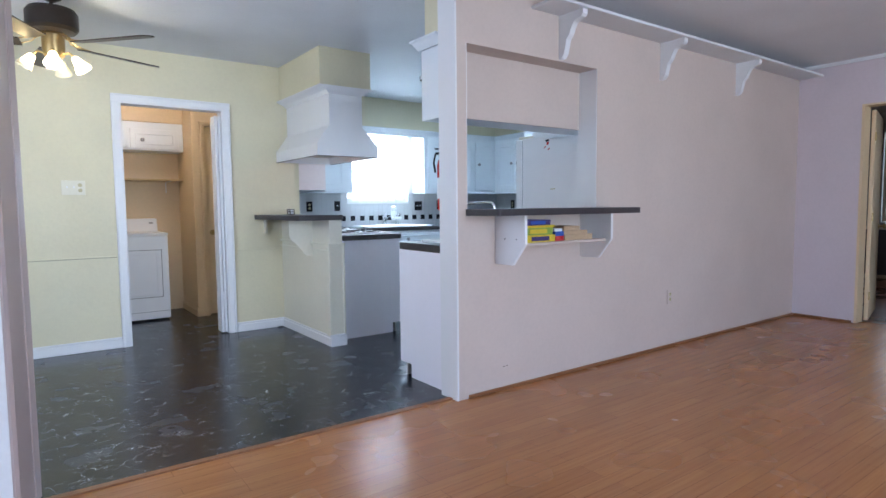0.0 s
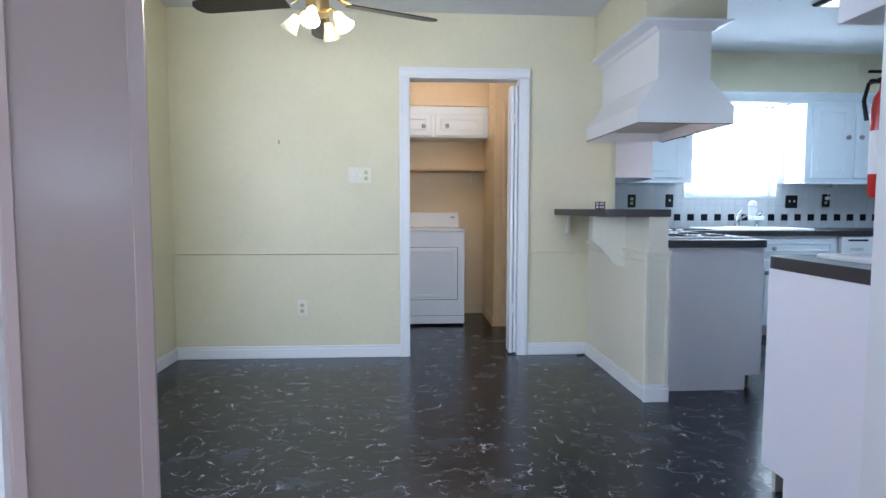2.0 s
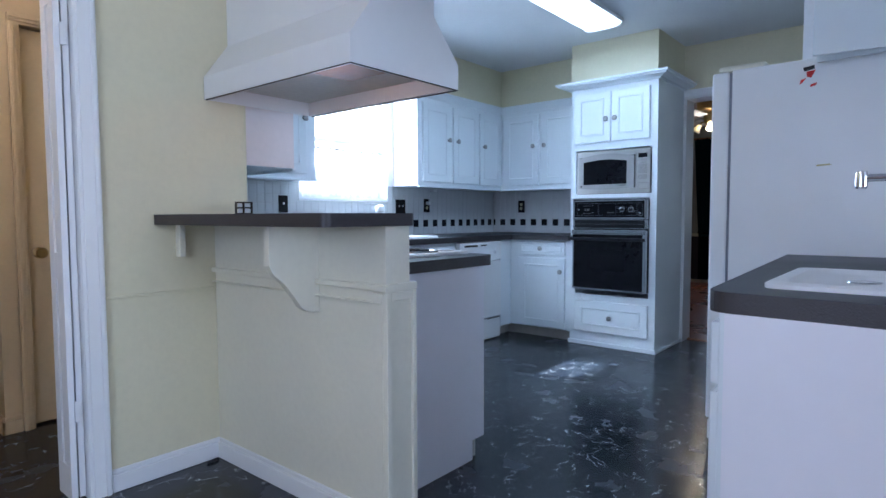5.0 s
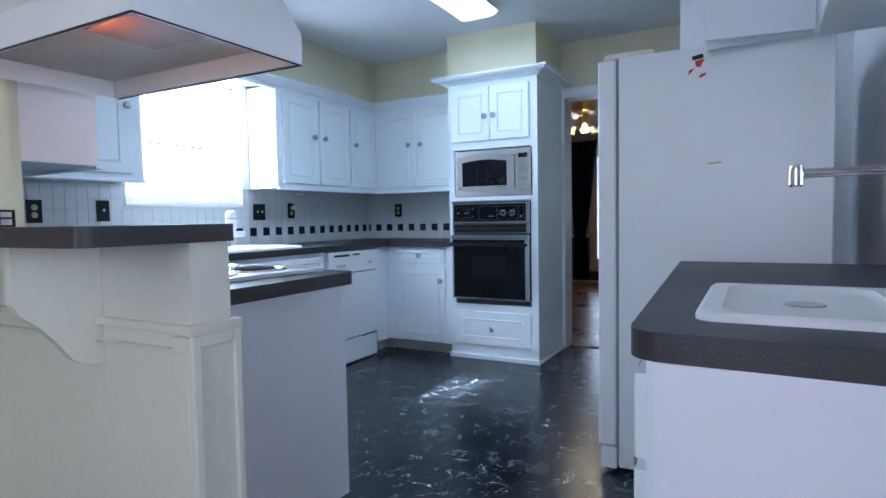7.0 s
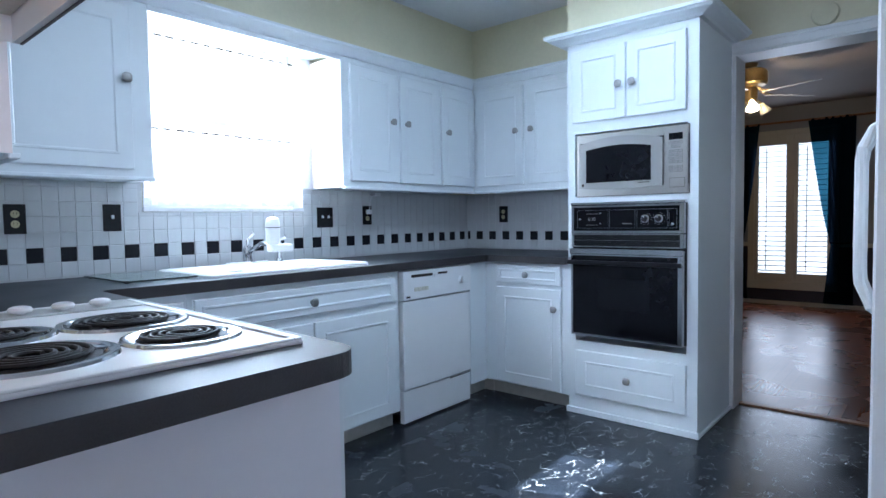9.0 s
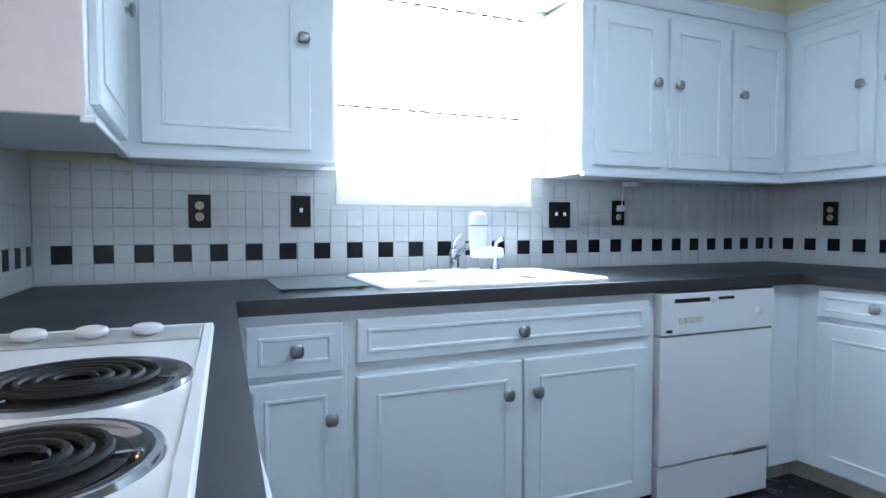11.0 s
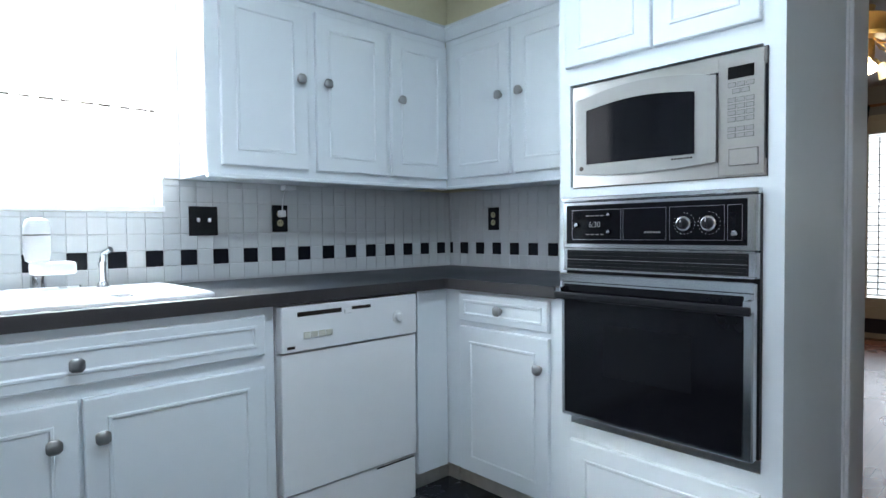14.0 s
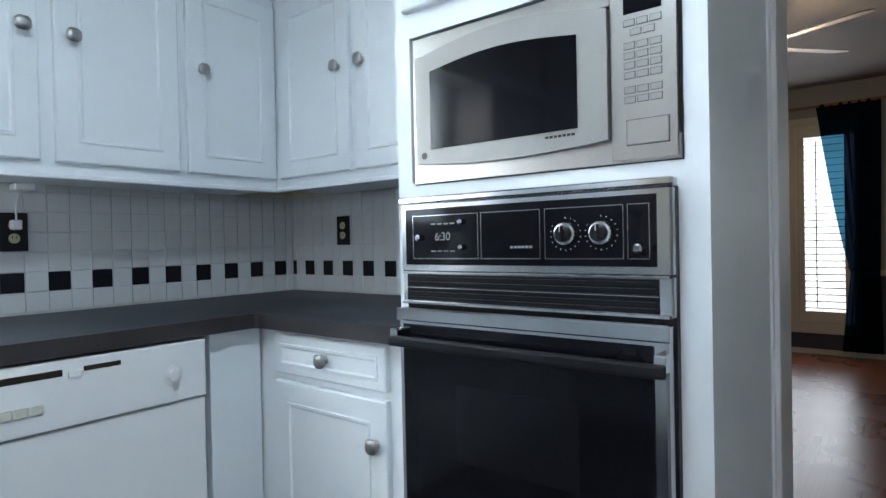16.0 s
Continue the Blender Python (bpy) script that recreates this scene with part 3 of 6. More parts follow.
casing("door_3", 1.525, 1.98, 2.035, 6.25, -1, M_TAN, 0.05, label="tan painted door casing")

# ---- cupboards ----
def ring_slab(bm, x0, x1, z0, z1, y, t, prof):
    """A panel facing -y at plane y (its back), t thick, with a front shaped by prof: (inset, height over the front)."""
    loops = []
    front = y - t
    rect = lambda i, yy: [bm.verts.new(p) for p in ((x0 + i, yy, z0 + i), (x1 - i, yy, z0 + i), (x1 - i, yy, z1 - i), (x0 + i, yy, z1 - i))]
    loops.append(rect(0, y))
    loops.append(rect(0, front + 0.003))
    for i, hgt in prof:
        loops.append(rect(i, front - hgt))
    for a, b in zip(loops, loops[1:]):
        for k in range(4):
            bm.faces.new((a[k], a[(k + 1) % 4], b[(k + 1) % 4], b[k]))
    bm.faces.new(loops[-1])
    bm.faces.new(loops[0][::-1])


def door_prof(w, h):
    s = min(0.058, w * 0.17, h * 0.22)
    return [(0.004, 0.0), (s, 0.0), (s + 0.002, 0.004), (s + 0.009, 0.004), (s + 0.011, 0.0005), (s + 0.014, -0.0015), (s + 0.018, -0.0015)]


def knob_mesh():
    bm = B()
    lathe(bm, [(0.012, 0.0), (0.011, 0.004), (0.007, 0.007), (0.007, 0.015)], (0, 0, 0), 12, "y")
    # square pillow-shaped head
    vs = []
    for yy, s in ((-0.014, 0.012), (-0.017, 0.0185), (-0.025, 0.0195), (-0.029, 0.0155), (-0.031, 0.008)):
        ring = []
        for a in range(12):
            th = 2 * math.pi * a / 12
            c, s_ = math.cos(th), math.sin(th)
            k = (abs(c) ** 4 + abs(s_) ** 4) ** -0.25
            ring.append(bm.verts.new((s * c * k, yy, s * s_ * k)))
        vs.append(ring)
    for a, b in zip(vs, vs[1:]):
        for i in range(12):
            bm.faces.new((a[i], a[(i + 1) % 12], b[(i + 1) % 12], b[i]))
    bm.faces.new(vs[0][::-1])
    bm.faces.new(vs[-1])
    bmesh.ops.recalc_face_normals(bm, faces=bm.faces)
    me = bpy.data.meshes.new("knob")
    bm.to_mesh(me)
    bm.free()
    me.materials.append(M_NICKEL)
    me.polygons.foreach_set("use_smooth", [True] * len(me.polygons))
    me.set_sharp_from_angle(angle=radians(50))
    return me


KNOB = knob_mesh()


def add_knob(parent, x, y, z):
    o = new("knob", KNOB)
    o.parent = parent
    o.location = (x, y, z)
    o["label"] = "square satin nickel knob"
    return o


def cabinet(name, label, m, w, h, d, doors, kick=0.0, frame_t=0.0, group="", body_boxes=None):
    """Front in the plane y = 0 facing -y, body behind. doors: (kind, x0, x1, z0, z1, knob x, knob z)."""
    o = thing(name, label, "cabinet", group, m)
    bm = B()
    for b in (body_boxes or [(0, w, 0, d, kick, h)]):
        box(bm, *b, bev=0.0015)
    part("body", bm, M_CAB, o)
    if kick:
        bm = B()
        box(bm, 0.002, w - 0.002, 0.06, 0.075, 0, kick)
        part("toe_kick", bm, M_KICK, o, "grey-beige toe kick")
    for kind, x0, x1, z0, z1, kx, kz in doors:
        bm = B()
        ring_slab(bm, x0, x1, z0, z1, -0.0005, 0.019, door_prof(x1 - x0, z1 - z0))
        p = part(kind, bm, M_CAB, o)
        if kx is not None:
            add_knob(p, kx, -0.0195, kz)
    return o


FY = 5.678      # fronts of the north run
FXE = 5.09     # fronts of the east run
FXW = 2.75    # fronts of the west run
cabinet("base_cabinet", "white painted base cabinet with a drawer over one door", pose(2.766, FY, 0), 0.344, 0.868, 0.57,
        [("drawer", 0.054, 0.324, 0.690, 0.835, 0.189, 0.762), ("door", 0.054, 0.324, 0.10, 0.672, 0.286, 0.555)], 0.09)
cabinet("sink_base_cabinet", "white painted sink cabinet with two doors and a false drawer", pose(3.11, FY, 0), 1.17, 0.868, 0.60,
        [("false_drawer", 0.025, 1.13, 0.706, 0.838, 0.585, 0.765), ("door", 0.025, 0.59, 0.10, 0.665, 0.528, 0.557), ("door", 0.60, 1.13, 0.10, 0.665, 0.642, 0.555)], 0.09)
cabinet("corner_filler", "white painted corner filler panel beside the dishwasher", pose(4.92, FY, 0), 0.17, 0.868, 0.10, [], 0.09)
cabinet("base_cabinet", "white painted one-door base cabinet beside the oven tower", pose(FXE + 0.01, 5.70, 0, 0, 0, -90), 0.62, 0.868, 0.60,
        [("drawer", 0.11, 0.57, 0.735, 0.852, 0.34, 0.795), ("door", 0.11, 0.57, 0.10, 0.712, 0.535, 0.597)], 0.09)
cabinet("drawer_cabinet", "white painted cabinet with drawers under the cooktop counter", pose(FXW, 4.297, 0, 0, 0, 90), 1.40, 0.868, 0.56,
        [("drawer", 1.06, 1.36, 0.70, 0.84, 1.21, 0.77), ("door", 1.06, 1.36, 0.10, 0.68, 1.31, 0.57),
         ("drawer", 0.72, 1.03, 0.70, 0.84, 0.875, 0.77), ("drawer", 0.72, 1.03, 0.52, 0.68, 0.875, 0.60), ("drawer", 0.72, 1.03, 0.32, 0.50, 0.875, 0.41), ("drawer", 0.72, 1.03, 0.10, 0.30, 0.875, 0.20),
         ("false_drawer", 0.03, 0.69, 0.70, 0.84, None, 0), ("door", 0.03, 0.35, 0.10, 0.68, 0.30, 0.60), ("door", 0.37, 0.69, 0.10, 0.68, 0.42, 0.60)], 0.09)
# south end panel of the cooktop counter
struct("end_panel", [(2.063, 2.722, 4.275, 4.295, 0.09, 0.868), (2.063, 2.64, 4.277, 4.295, 0.0, 0.09)], mat("lilac_white_panel_paint", (0.84, 0.83, 0.88), 0.4, bump=0.05, scale=20, var=0.01), "pale lilac-white painted end panel of the counter")

struct("toe_kick", [(4.86, FXE + 0.075, FY + 0.062, FY + 0.075, 0.0, 0.09), (FXE + 0.06, FXE + 0.075, FY - 0.01, FY + 0.062, 0.0, 0.09)], M_KICK, "grey-beige toe kick in the corner")
# wall cupboards
UZ0, UZ1 = 1.335, 2.075
cabinet("wall_cabinet", "white painted wall cabinet with one door beside the window", pose(2.50, 6.01, UZ0), 0.645, UZ1 - UZ0, 0.30,
        [("door", 0.05, 0.565, 0.035, 0.70, 0.54, 0.405)])
cabinet("wall_cabinet", "white painted corner wall cabinet over the cooktop side", pose(2.50, 5.36, UZ0, 0, 0, 90), 0.65, UZ1 - UZ0, 0.305,
        [("door", 0.05, 0.60, 0.035, 0.70, 0.555, 0.405)])
cabinet("wall_cabinet", "white painted wall cabinet with three doors beside the window", pose(4.195, 6.01, UZ0), 1.215, UZ1 - UZ0, 0.30,
        [("door", 0.05, 0.415, 0.038, 0.70, 0.375, 0.405), ("door", 0.455, 0.82, 0.038, 0.70, 0.50, 0.405), ("door", 0.85, 1.205, 0.038, 0.70, 0.90, 0.395)])
cabinet("wall_cabinet", "white painted wall cabinet with two doors beside the oven tower", pose(5.41, 6.01, UZ0, 0, 0, -90), 0.93, UZ1 - UZ0, 0.30,
        [("door", 0.05, 0.435, 0.038, 0.70, 0.385, 0.40), ("door", 0.465, 0.85, 0.038, 0.70, 0.505, 0.40)])
# Warm light on these cupboard ends is put into a pale pink colour.
struct("cupboard_end", [(4.191, 4.1945, 6.014, 6.305, UZ0 + 0.002, UZ1 - 0.002), (3.1455, 3.149, 6.014, 6.305, UZ0 + 0.002, UZ1 - 0.002), (2.197, 2.498, 5.355, 5.3585, UZ0 + 0.002, UZ1 - 0.002)], mat("pink_lit_cupboard_end", (0.80, 0.70, 0.68), 0.4, bump=0.1, var=0.03), "cupboard ends coloured pale pink for the warm light on them")
# bottom lip and crown boards
struct("cabinet_lip", [(2.50, 3.15, 5.992, 6.02, UZ0 - 0.012, UZ0 + 0.004), (4.19, 5.41, 5.992, 6.02, UZ0 - 0.012, UZ0 + 0.004), (2.49, 2.518, 5.36, 5.992, UZ0 - 0.012, UZ0 + 0.004), (5.392, 5.42, 5.085, 5.992, UZ0 - 0.012, UZ0 + 0.004)], M_CAB, "white bottom moulding of the cupboards", 0.003)
CROWN = [(0.0, 0.0), (-0.012, 0.0), (-0.018, 0.012), (-0.040, 0.045), (-0.050, 0.050), (-0.050, 0.062), (0.0, 0.062)]


def crown_run(name, pts, z, label="white crown moulding above the cupboards", prof=CROWN):
    """pts: corners of the front line, with the room on the right hand when walking along it."""
    bm = B()
    rings = []
    n = len(pts)
    for i, p in enumerate(pts):
        p = Vector((p[0], p[1]))
        d0 = (p - Vector(pts[i - 1][:2])).normalized() if i else None
        d1 = (Vector(pts[i + 1][:2]) - p).normalized() if i < n - 1 else None
        n0 = Vector((d0.y, -d0.x)) if d0 else None
        n1 = Vector((d1.y, -d1.x)) if d1 else None
        if n0 and n1:
            mv = (n0 + n1) / (1 + n0.dot(n1))
        else:
            mv = n0 or n1
        rings.append([bm.verts.new((p.x - mv.x * u, p.y - mv.y * u, z + v)) for u, v in prof])
    k = len(prof)
    for a, b in zip(rings, rings[1:]):
        for i in range(k):
            bm.faces.new((a[i], a[(i + 1) % k], b[(i + 1) % k], b[i]))
    bm.faces.new(rings[0][::-1])
    bm.faces.new(rings[-1])
    return tagged(mesh_ob(name, bm, M_CAB), label, "", "", "structure")


crown_run("crown_moulding", [(2.50, 5.34), (2.50, 6.01), (5.41, 6.01), (5.41, 5.08)], 2.07)
struct("valance_board", [(3.145, 4.195, 6.005, 6.03, 2.045, 2.10)], M_CAB, "white board bridging the cupboards over the window")
struct("valance_soffit", [(3.145, 4.195, 6.03, 6.31, 2.095, 2.11)], M_TRIM, "white underside over the window")

# oven tower
TY0, TY1 = 4.355, 5.078
tw = thing("oven_tower", "tall white painted cabinet housing a microwave and wall oven", "cabinet", "", pose(FXE, TY1, 0, 0, 0, -90))
W = TY1 - TY0
for b in ((0, W, 0, 0.62, 0.0, 0.43), (0, 0.045, 0, 0.62, 0.43, 2.12), (W - 0.055, W, 0, 0.62, 0.43, 2.12), (0.045, W - 0.055, 0.0, 0.62, 1.225, 1.262), (0.045, W - 0.055, 0.0, 0.62, 1.615, 2.12), (0.045, W - 0.055, 0.55, 0.62, 0.43, 1.615)):
    bm = B()
    box(bm, *b)
    part("carcass_panel", bm, M_CAB, tw)
for x0, x1, kx in ((0.035, 0.350, 0.318), (0.360, 0.665, 0.392)):
    bm = B()
    ring_slab(bm, x0, x1, 1.675, 2.075, -0.0005, 0.019, door_prof(x1 - x0, 0.4))
    p = part("door", bm, M_CAB, tw)
    add_knob(p, kx, -0.0195, 1.855)
bm = B()
ring_slab(bm, 0.05, 0.67, 0.115, 0.375, -0.0005, 0.019, door_prof(0.62, 0.26))
p = part("drawer", bm, M_CAB, tw)
add_knob(p, 0.365, -0.0195, 0.245)
bm = B()
for b in ((-0.012, W + 0.012, -0.014, 0.0, 0.0, 0.035), (W, W + 0.012, 0.0, 0.62, 0.0, 0.02)):
    box(bm, *b, bev=0.003)
part("foot_moulding", bm, M_CAB, tw)
crown_run("crown_moulding", [(5.40, TY1), (FXE, TY1), (FXE, TY0), (5.70, TY0)], 2.118, "white flat crown board on the oven tower", [(0.0, 0.0), (-0.022, 0.0), (-0.030, 0.010), (-0.082, 0.024), (-0.086, 0.034), (-0.100, 0.036), (-0.100, 0.052), (0.0, 0.052)])

# microwave in its trim frame, local x to the right, front at y = 0
mw = thing("microwave_oven", "built-in stainless steel microwave oven with a keypad", "microwave", "", pose(FXE - 0.001, 5.016, 1.258, 0, 0, -90))
MW, MH = 0.618, 0.345
bm = B()
for b in ((0, MW, -0.008, 0.0, MH - 0.045, MH), (0, MW, -0.008, 0, 0, 0.045), (0, 0.02, -0.008, 0, 0.045, MH - 0.045), (0.49, 0.497, -0.008, 0, 0.045, MH - 0.045)):
    box(bm, *b, bev=0.001)
part("trim_frame", bm, M_STEEL, mw)
bm = B()
box(bm, -0.002, MW + 0.0015, -0.0045, -0.0005, -0.002, MH + 0.002)
part("shadow_gap", bm, M_BLACK, mw, "black gap round the trim frame")
bm = B()
box(bm, 0.003, MW - 0.003, 0.0, 0.30, 0.003, MH - 0.003)
part("case", bm, M_BLACK, mw)
def arch(x0, x1, z0, zs, rise, n=14):
    return [(x0, z0), (x1, z0)] + [(x1 + (x0 - x1) * i / n, zs + rise * math.sin(math.pi * i / n)) for i in range(n + 1)]
bm = B()
prism(bm, [(0.02, 0.05)] + [(0.02 + 0.47 * i / 14, 0.045 - 0.0 * i - 0.012 * math.sin(math.pi * i / 14)) for i in range(15)] + [(0.49 - 0.47 * i / 14, MH - 0.062 + 0.038 * math.sin(math.pi * (i + 1) / 16)) for i in range(15)], -0.024, -0.001, "y")
part("door", bm, mat("silver_door_paint", (0.30, 0.295, 0.285), 0.46, 0.4, var=0.03), mw, "silver microwave door with a curved top")
bm = B()
prism(bm, arch(0.065, 0.43, 0.075, 0.255, 0.018), -0.026, -0.0245, "y")
part("window", bm, M_BLACKGL, mw, "dark microwave window")
bm = B()
box(bm, 0.4925, MW - 0.004, -0.0135, -0.001, 0.004, MH - 0.004, 0.0015)
part("control_panel", bm, M_STEEL, mw)
bm = B()
box(bm, 0.519, 0.588, -0.0150, -0.0136, 0.272, 0.306, 0.0004)
part("display", bm, M_BLACKGL, mw)
M_KEYLINE = mat("dark_key_outline", (0.07, 0.07, 0.07), 0.5, 0.2, var=0.05)
M_KEYFACE = mat("pale_key", (0.36, 0.355, 0.345), 0.38, 0.7, var=0.05)
KEYROWS = ((0.249, (0.519, 0.543, 0.567)), (0.231, (0.531, 0.555)), (0.207, (0.519, 0.543, 0.567)), (0.189, (0.519, 0.543, 0.567)),
           (0.171, (0.519, 0.543, 0.567)), (0.153, (0.519, 0.543, 0.567)), (0.126, (0.519, 0.543, 0.567)), (0.108, (0.519, 0.543, 0.567)))
for z, xs in KEYROWS:
    for x in xs:
        bm = B()
        box(bm, x, x + 0.021, -0.0143, -0.0134, z, z + 0.013)
        key = part("key", bm, M_KEYLINE, mw, "thinly outlined key")
        bm = B()
        box(bm, x + 0.0011, x + 0.0199, -0.0149, -0.0142, z + 0.0011, z + 0.0119)
        part("key_face", bm, M_KEYFACE, key)
bm = B()
box(bm, 0.522, 0.600, -0.0143, -0.0134, 0.030, 0.078)
part("button_outline", bm, M_KEYLINE, mw)
bm = B()
box(bm, 0.5235, 0.5985, -0.0165, -0.0142, 0.0315, 0.0765, 0.0015)
part("open_button", bm, M_STEEL, mw)
bm = B()
cyl(bm, (0.045, -0.0245, 0.062), (0.045, -0.0255, 0.062), 0.008, n=14)
part("badge", bm, M_DARKMET, mw)
bm = B()
for i in range(7):
    box(bm, 0.36 + i * 0.0095, 0.367 + i * 0.0095, -0.0255, -0.0245, 0.062, 0.067)
part("lettering", bm, M_DARKMET, mw)

# wall oven
ov = thing("wall_oven", "black glass built-in wall oven with chrome trim and a knob panel", "oven", "", pose(FXE - 0.018, 5.038, 0.474, 0, 0, -90))
OW = 0.630
bm = B()
box(bm, 0.0, OW, 0.0, 0.50, 0.0, 0.735)
part("case", bm, M_BLACK, ov)
bm = B()
box(bm, 0, OW, -0.022, 0.0, 0.575, 0.735, 0.004)
part("control_panel", bm, M_OVTRIM, ov, "chrome-framed control panel")
bm = B()
box(bm, 0.016, OW - 0.026, -0.0235, -0.021, 0.592, 0.722, 0.001)
part("glass_fascia", bm, M_BLACKGL, ov)
for x0, x1 in ((0.04, 0.225), (0.232, 0.375), (0.385, 0.545), (0.552, 0.592)):
    bm = B()
    for b in ((x0, x1, 0.606, 0.6072), (x0, x1, 0.7048, 0.706), (x0, x0 + 0.0012, 0.606, 0.706), (x1 - 0.0012, x1, 0.606, 0.706)):
        box(bm, b[0], b[1], -0.0245, -0.0234, b[2], b[3])
    part("panel_outline", bm, M_OVTRIM, ov)
for x, z, r in ((0.430, 0.655, 0.021), (0.502, 0.655, 0.021)):
    bm = B()
    lathe(bm, [(r * 1.12, 0.0), (r * 1.12, 0.004), (r * 1.02, 0.008), (r * 0.80, 0.009), (r * 0.78, 0.006)], (x, -0.0235, z), 24, "y")
    kn = part("dial", bm, M_OVTRIM, ov, "chrome-ringed black dial", True)
    bm = B()
    lathe(bm, [(r * 0.80, 0.0), (r * 0.76, 0.014), (r * 0.5, 0.017)], (x, -0.0275, z), 20, "y")
    box(bm, x - 0.003, x + 0.003, -0.050, -0.040, z - r * 0.72, z + r * 0.72, 0.001)
    part("dial_cap", bm, M_BLACK, kn)
    bm = B()
    box(bm, x - 0.0008, x + 0.0008, -0.0508, -0.0499, z + r * 0.2, z + r * 0.68)
    part("pointer_line", bm, M_TRIM, kn)
    bm = B()
    for k in range(16):
        a = math.radians(-210 + k * 20)
        cx, cz = x + math.cos(a) * r * 1.5, z + math.sin(a) * r * 1.5
        box(bm, cx - 0.0008, cx + 0.0008, -0.0243, -0.0234, cz - 0.0008, cz + 0.0008)
    part("dial_marks", bm, M_TRIM, ov)
for x, z, r in ((0.06, 0.655, 0.0075), (0.182, 0.688, 0.006), (0.182, 0.632, 0.006), (0.572, 0.625, 0.009)):
    bm = B()
    lathe(bm, [(r, 0.0), (r, 0.010), (r * 0.6, 0.013)], (x, -0.0235, z), 14, "y")
    part("small_knob", bm, M_OVTRIM, ov, "small chrome knob", True)
def text_part(body, x, z, size, y, material, parent, name="lettering"):
    cu = bpy.data.curves.new(name, "FONT")
    cu.body, cu.size, cu.extrude = body, size, 0.0003
    tmp = new("tmp_text", cu)
    me = bpy.data.meshes.new_from_object(tmp.evaluated_get(bpy.context.evaluated_depsgraph_get()))
    bpy.data.objects.remove(tmp)
    me.materials.append(material)
    o = new(name, me)
    o.parent = parent
    o.matrix_basis = pose(x, y, z, 90, 0, 0)
    return o
M_LED = mat("pale_display_digits", (0.20, 0.20, 0.19), 0.5, var=0.0)
text_part("6:30", 0.105, 0.648, 0.026, -0.0240, M_LED, ov, "clock_digits")
bm = B()
for i in range(6):
    box(bm, 0.305 + i * 0.009, 0.3115 + i * 0.009, -0.0245, -0.0234, 0.628, 0.633)
part("maker_mark", bm, M_LED, ov)
bm = B()
box(bm, -0.002, OW + 0.004, -0.028, 0.0, 0.7355, 0.750, 0.003)
part("top_rail", bm, M_CHROME, ov, "polished chrome top rail")
for i in range(8):
    bm = B()
    box(bm, 0.095 + (i % 4) * 0.018, 0.107 + (i % 4) * 0.018, -0.0243, -0.0234, 0.622 + (i // 4) * 0.062, 0.625 + (i // 4) * 0.062)
    part("panel_text_bar", bm, M_LED, ov)
bm = B()
box(bm, 0.0, OW, -0.018, 0.0, 0.500, 0.575, 0.003)
part("vent_frame", bm, M_OVTRIM, ov)
bm = B()
box(bm, 0.016, OW - 0.024, -0.0195, -0.0175, 0.508, 0.570)
part("vent_surround", bm, M_BLACK, ov)
bm = B()
box(bm, 0.016, OW - 0.024, -0.0245, -0.0175, 0.5385, 0.5400)
box(bm, 0.004, OW - 0.006, -0.0265, -0.0175, 0.5715, 0.5765, 0.001)
box(bm, 0.004, OW - 0.006, -0.0265, -0.0175, 0.5005, 0.5065, 0.001)
part("vent_line", bm, M_OVTRIM, ov)
for i in range(5):
    bm = B()
    box(bm, 0.02, OW - 0.028, -0.0235, -0.017, 0.511 + i * 0.0118, 0.5178 + i * 0.0118, 0.001)
    part("vent_slat", bm, M_BLACK, ov)
bm = B()
box(bm, 0.004, OW - 0.004, -0.040, -0.001, 0.0, 0.492, 0.004)
dr = part("door", bm, M_OVTRIM, ov, "chrome-edged drop-down oven door")
bm = B()
box(bm, 0.018, OW - 0.028, -0.0425, -0.039, 0.012, 0.455, 0.002)
part("door_glass", bm, M_BLACKGL, dr, "black oven door glass")
bm = B()
box(bm, 0.17, OW - 0.17, -0.0432, -0.0424, 0.16, 0.33)
part("inner_window", bm, mat("oven_window", (0.007, 0.007, 0.009), 0.12, spec=0.20, var=0.02), dr)
bm = B()
box(bm, 0.0, OW, -0.078, -0.062, 0.405, 0.430, 0.006, 2)
part("handle", bm, M_BLACK, dr, "black bar handle")
for x in (0.0, OW - 0.022):
    bm = B()
    box(bm, x, x + 0.022, -0.070, -0.040, 0.412, 0.445, 0.003)
    part("handle_bracket", bm, M_OVTRIM, dr)
bm = B()
box(bm, 0.0, OW, -0.046, -0.038, 0.462, 0.492, 0.003)
part("top_trim", bm, M_OVTRIM, dr)

# dishwasher
dw = thing("dishwasher", "white built-in dishwasher with a worn label panel", "dishwasher", "", pose(4.292, FY - 0.004, 0))
bm = B()
box(bm, 0, 0.60, 0.02, 0.55, 0.09, 0.862)
part("case", bm, M_APPL, dw)
bm = B()
box(bm, 0.002, 0.598, -0.028, 0.02, 0.700, 0.860, 0.006, 2)
cp = part("control_panel", bm, M_APPL, dw)
bm = B()
box(bm, 0.06, 0.24, -0.0295, -0.0275, 0.822, 0.838, 0.001)
box(bm, 0.285, 0.37, -0.0295, -0.0275, 0.826, 0.838, 0.001)
part("grip_slot", bm, M_DARKMET, cp)
bm = B()
box(bm, 0.25, 0.28, -0.034, -0.028, 0.815, 0.832, 0.002)
part("latch", bm, M_APPL, cp)
for i in range(4):
    bm = B()
    box(bm, 0.082 + i * 0.030, 0.109 + i * 0.030, -0.033, -0.0278, 0.744, 0.766, 0.002)
    part("button", bm, mat("ivory_plastic", (0.66, 0.65, 0.56), 0.45, var=0.06), cp, "ivory push button")
bm = B()
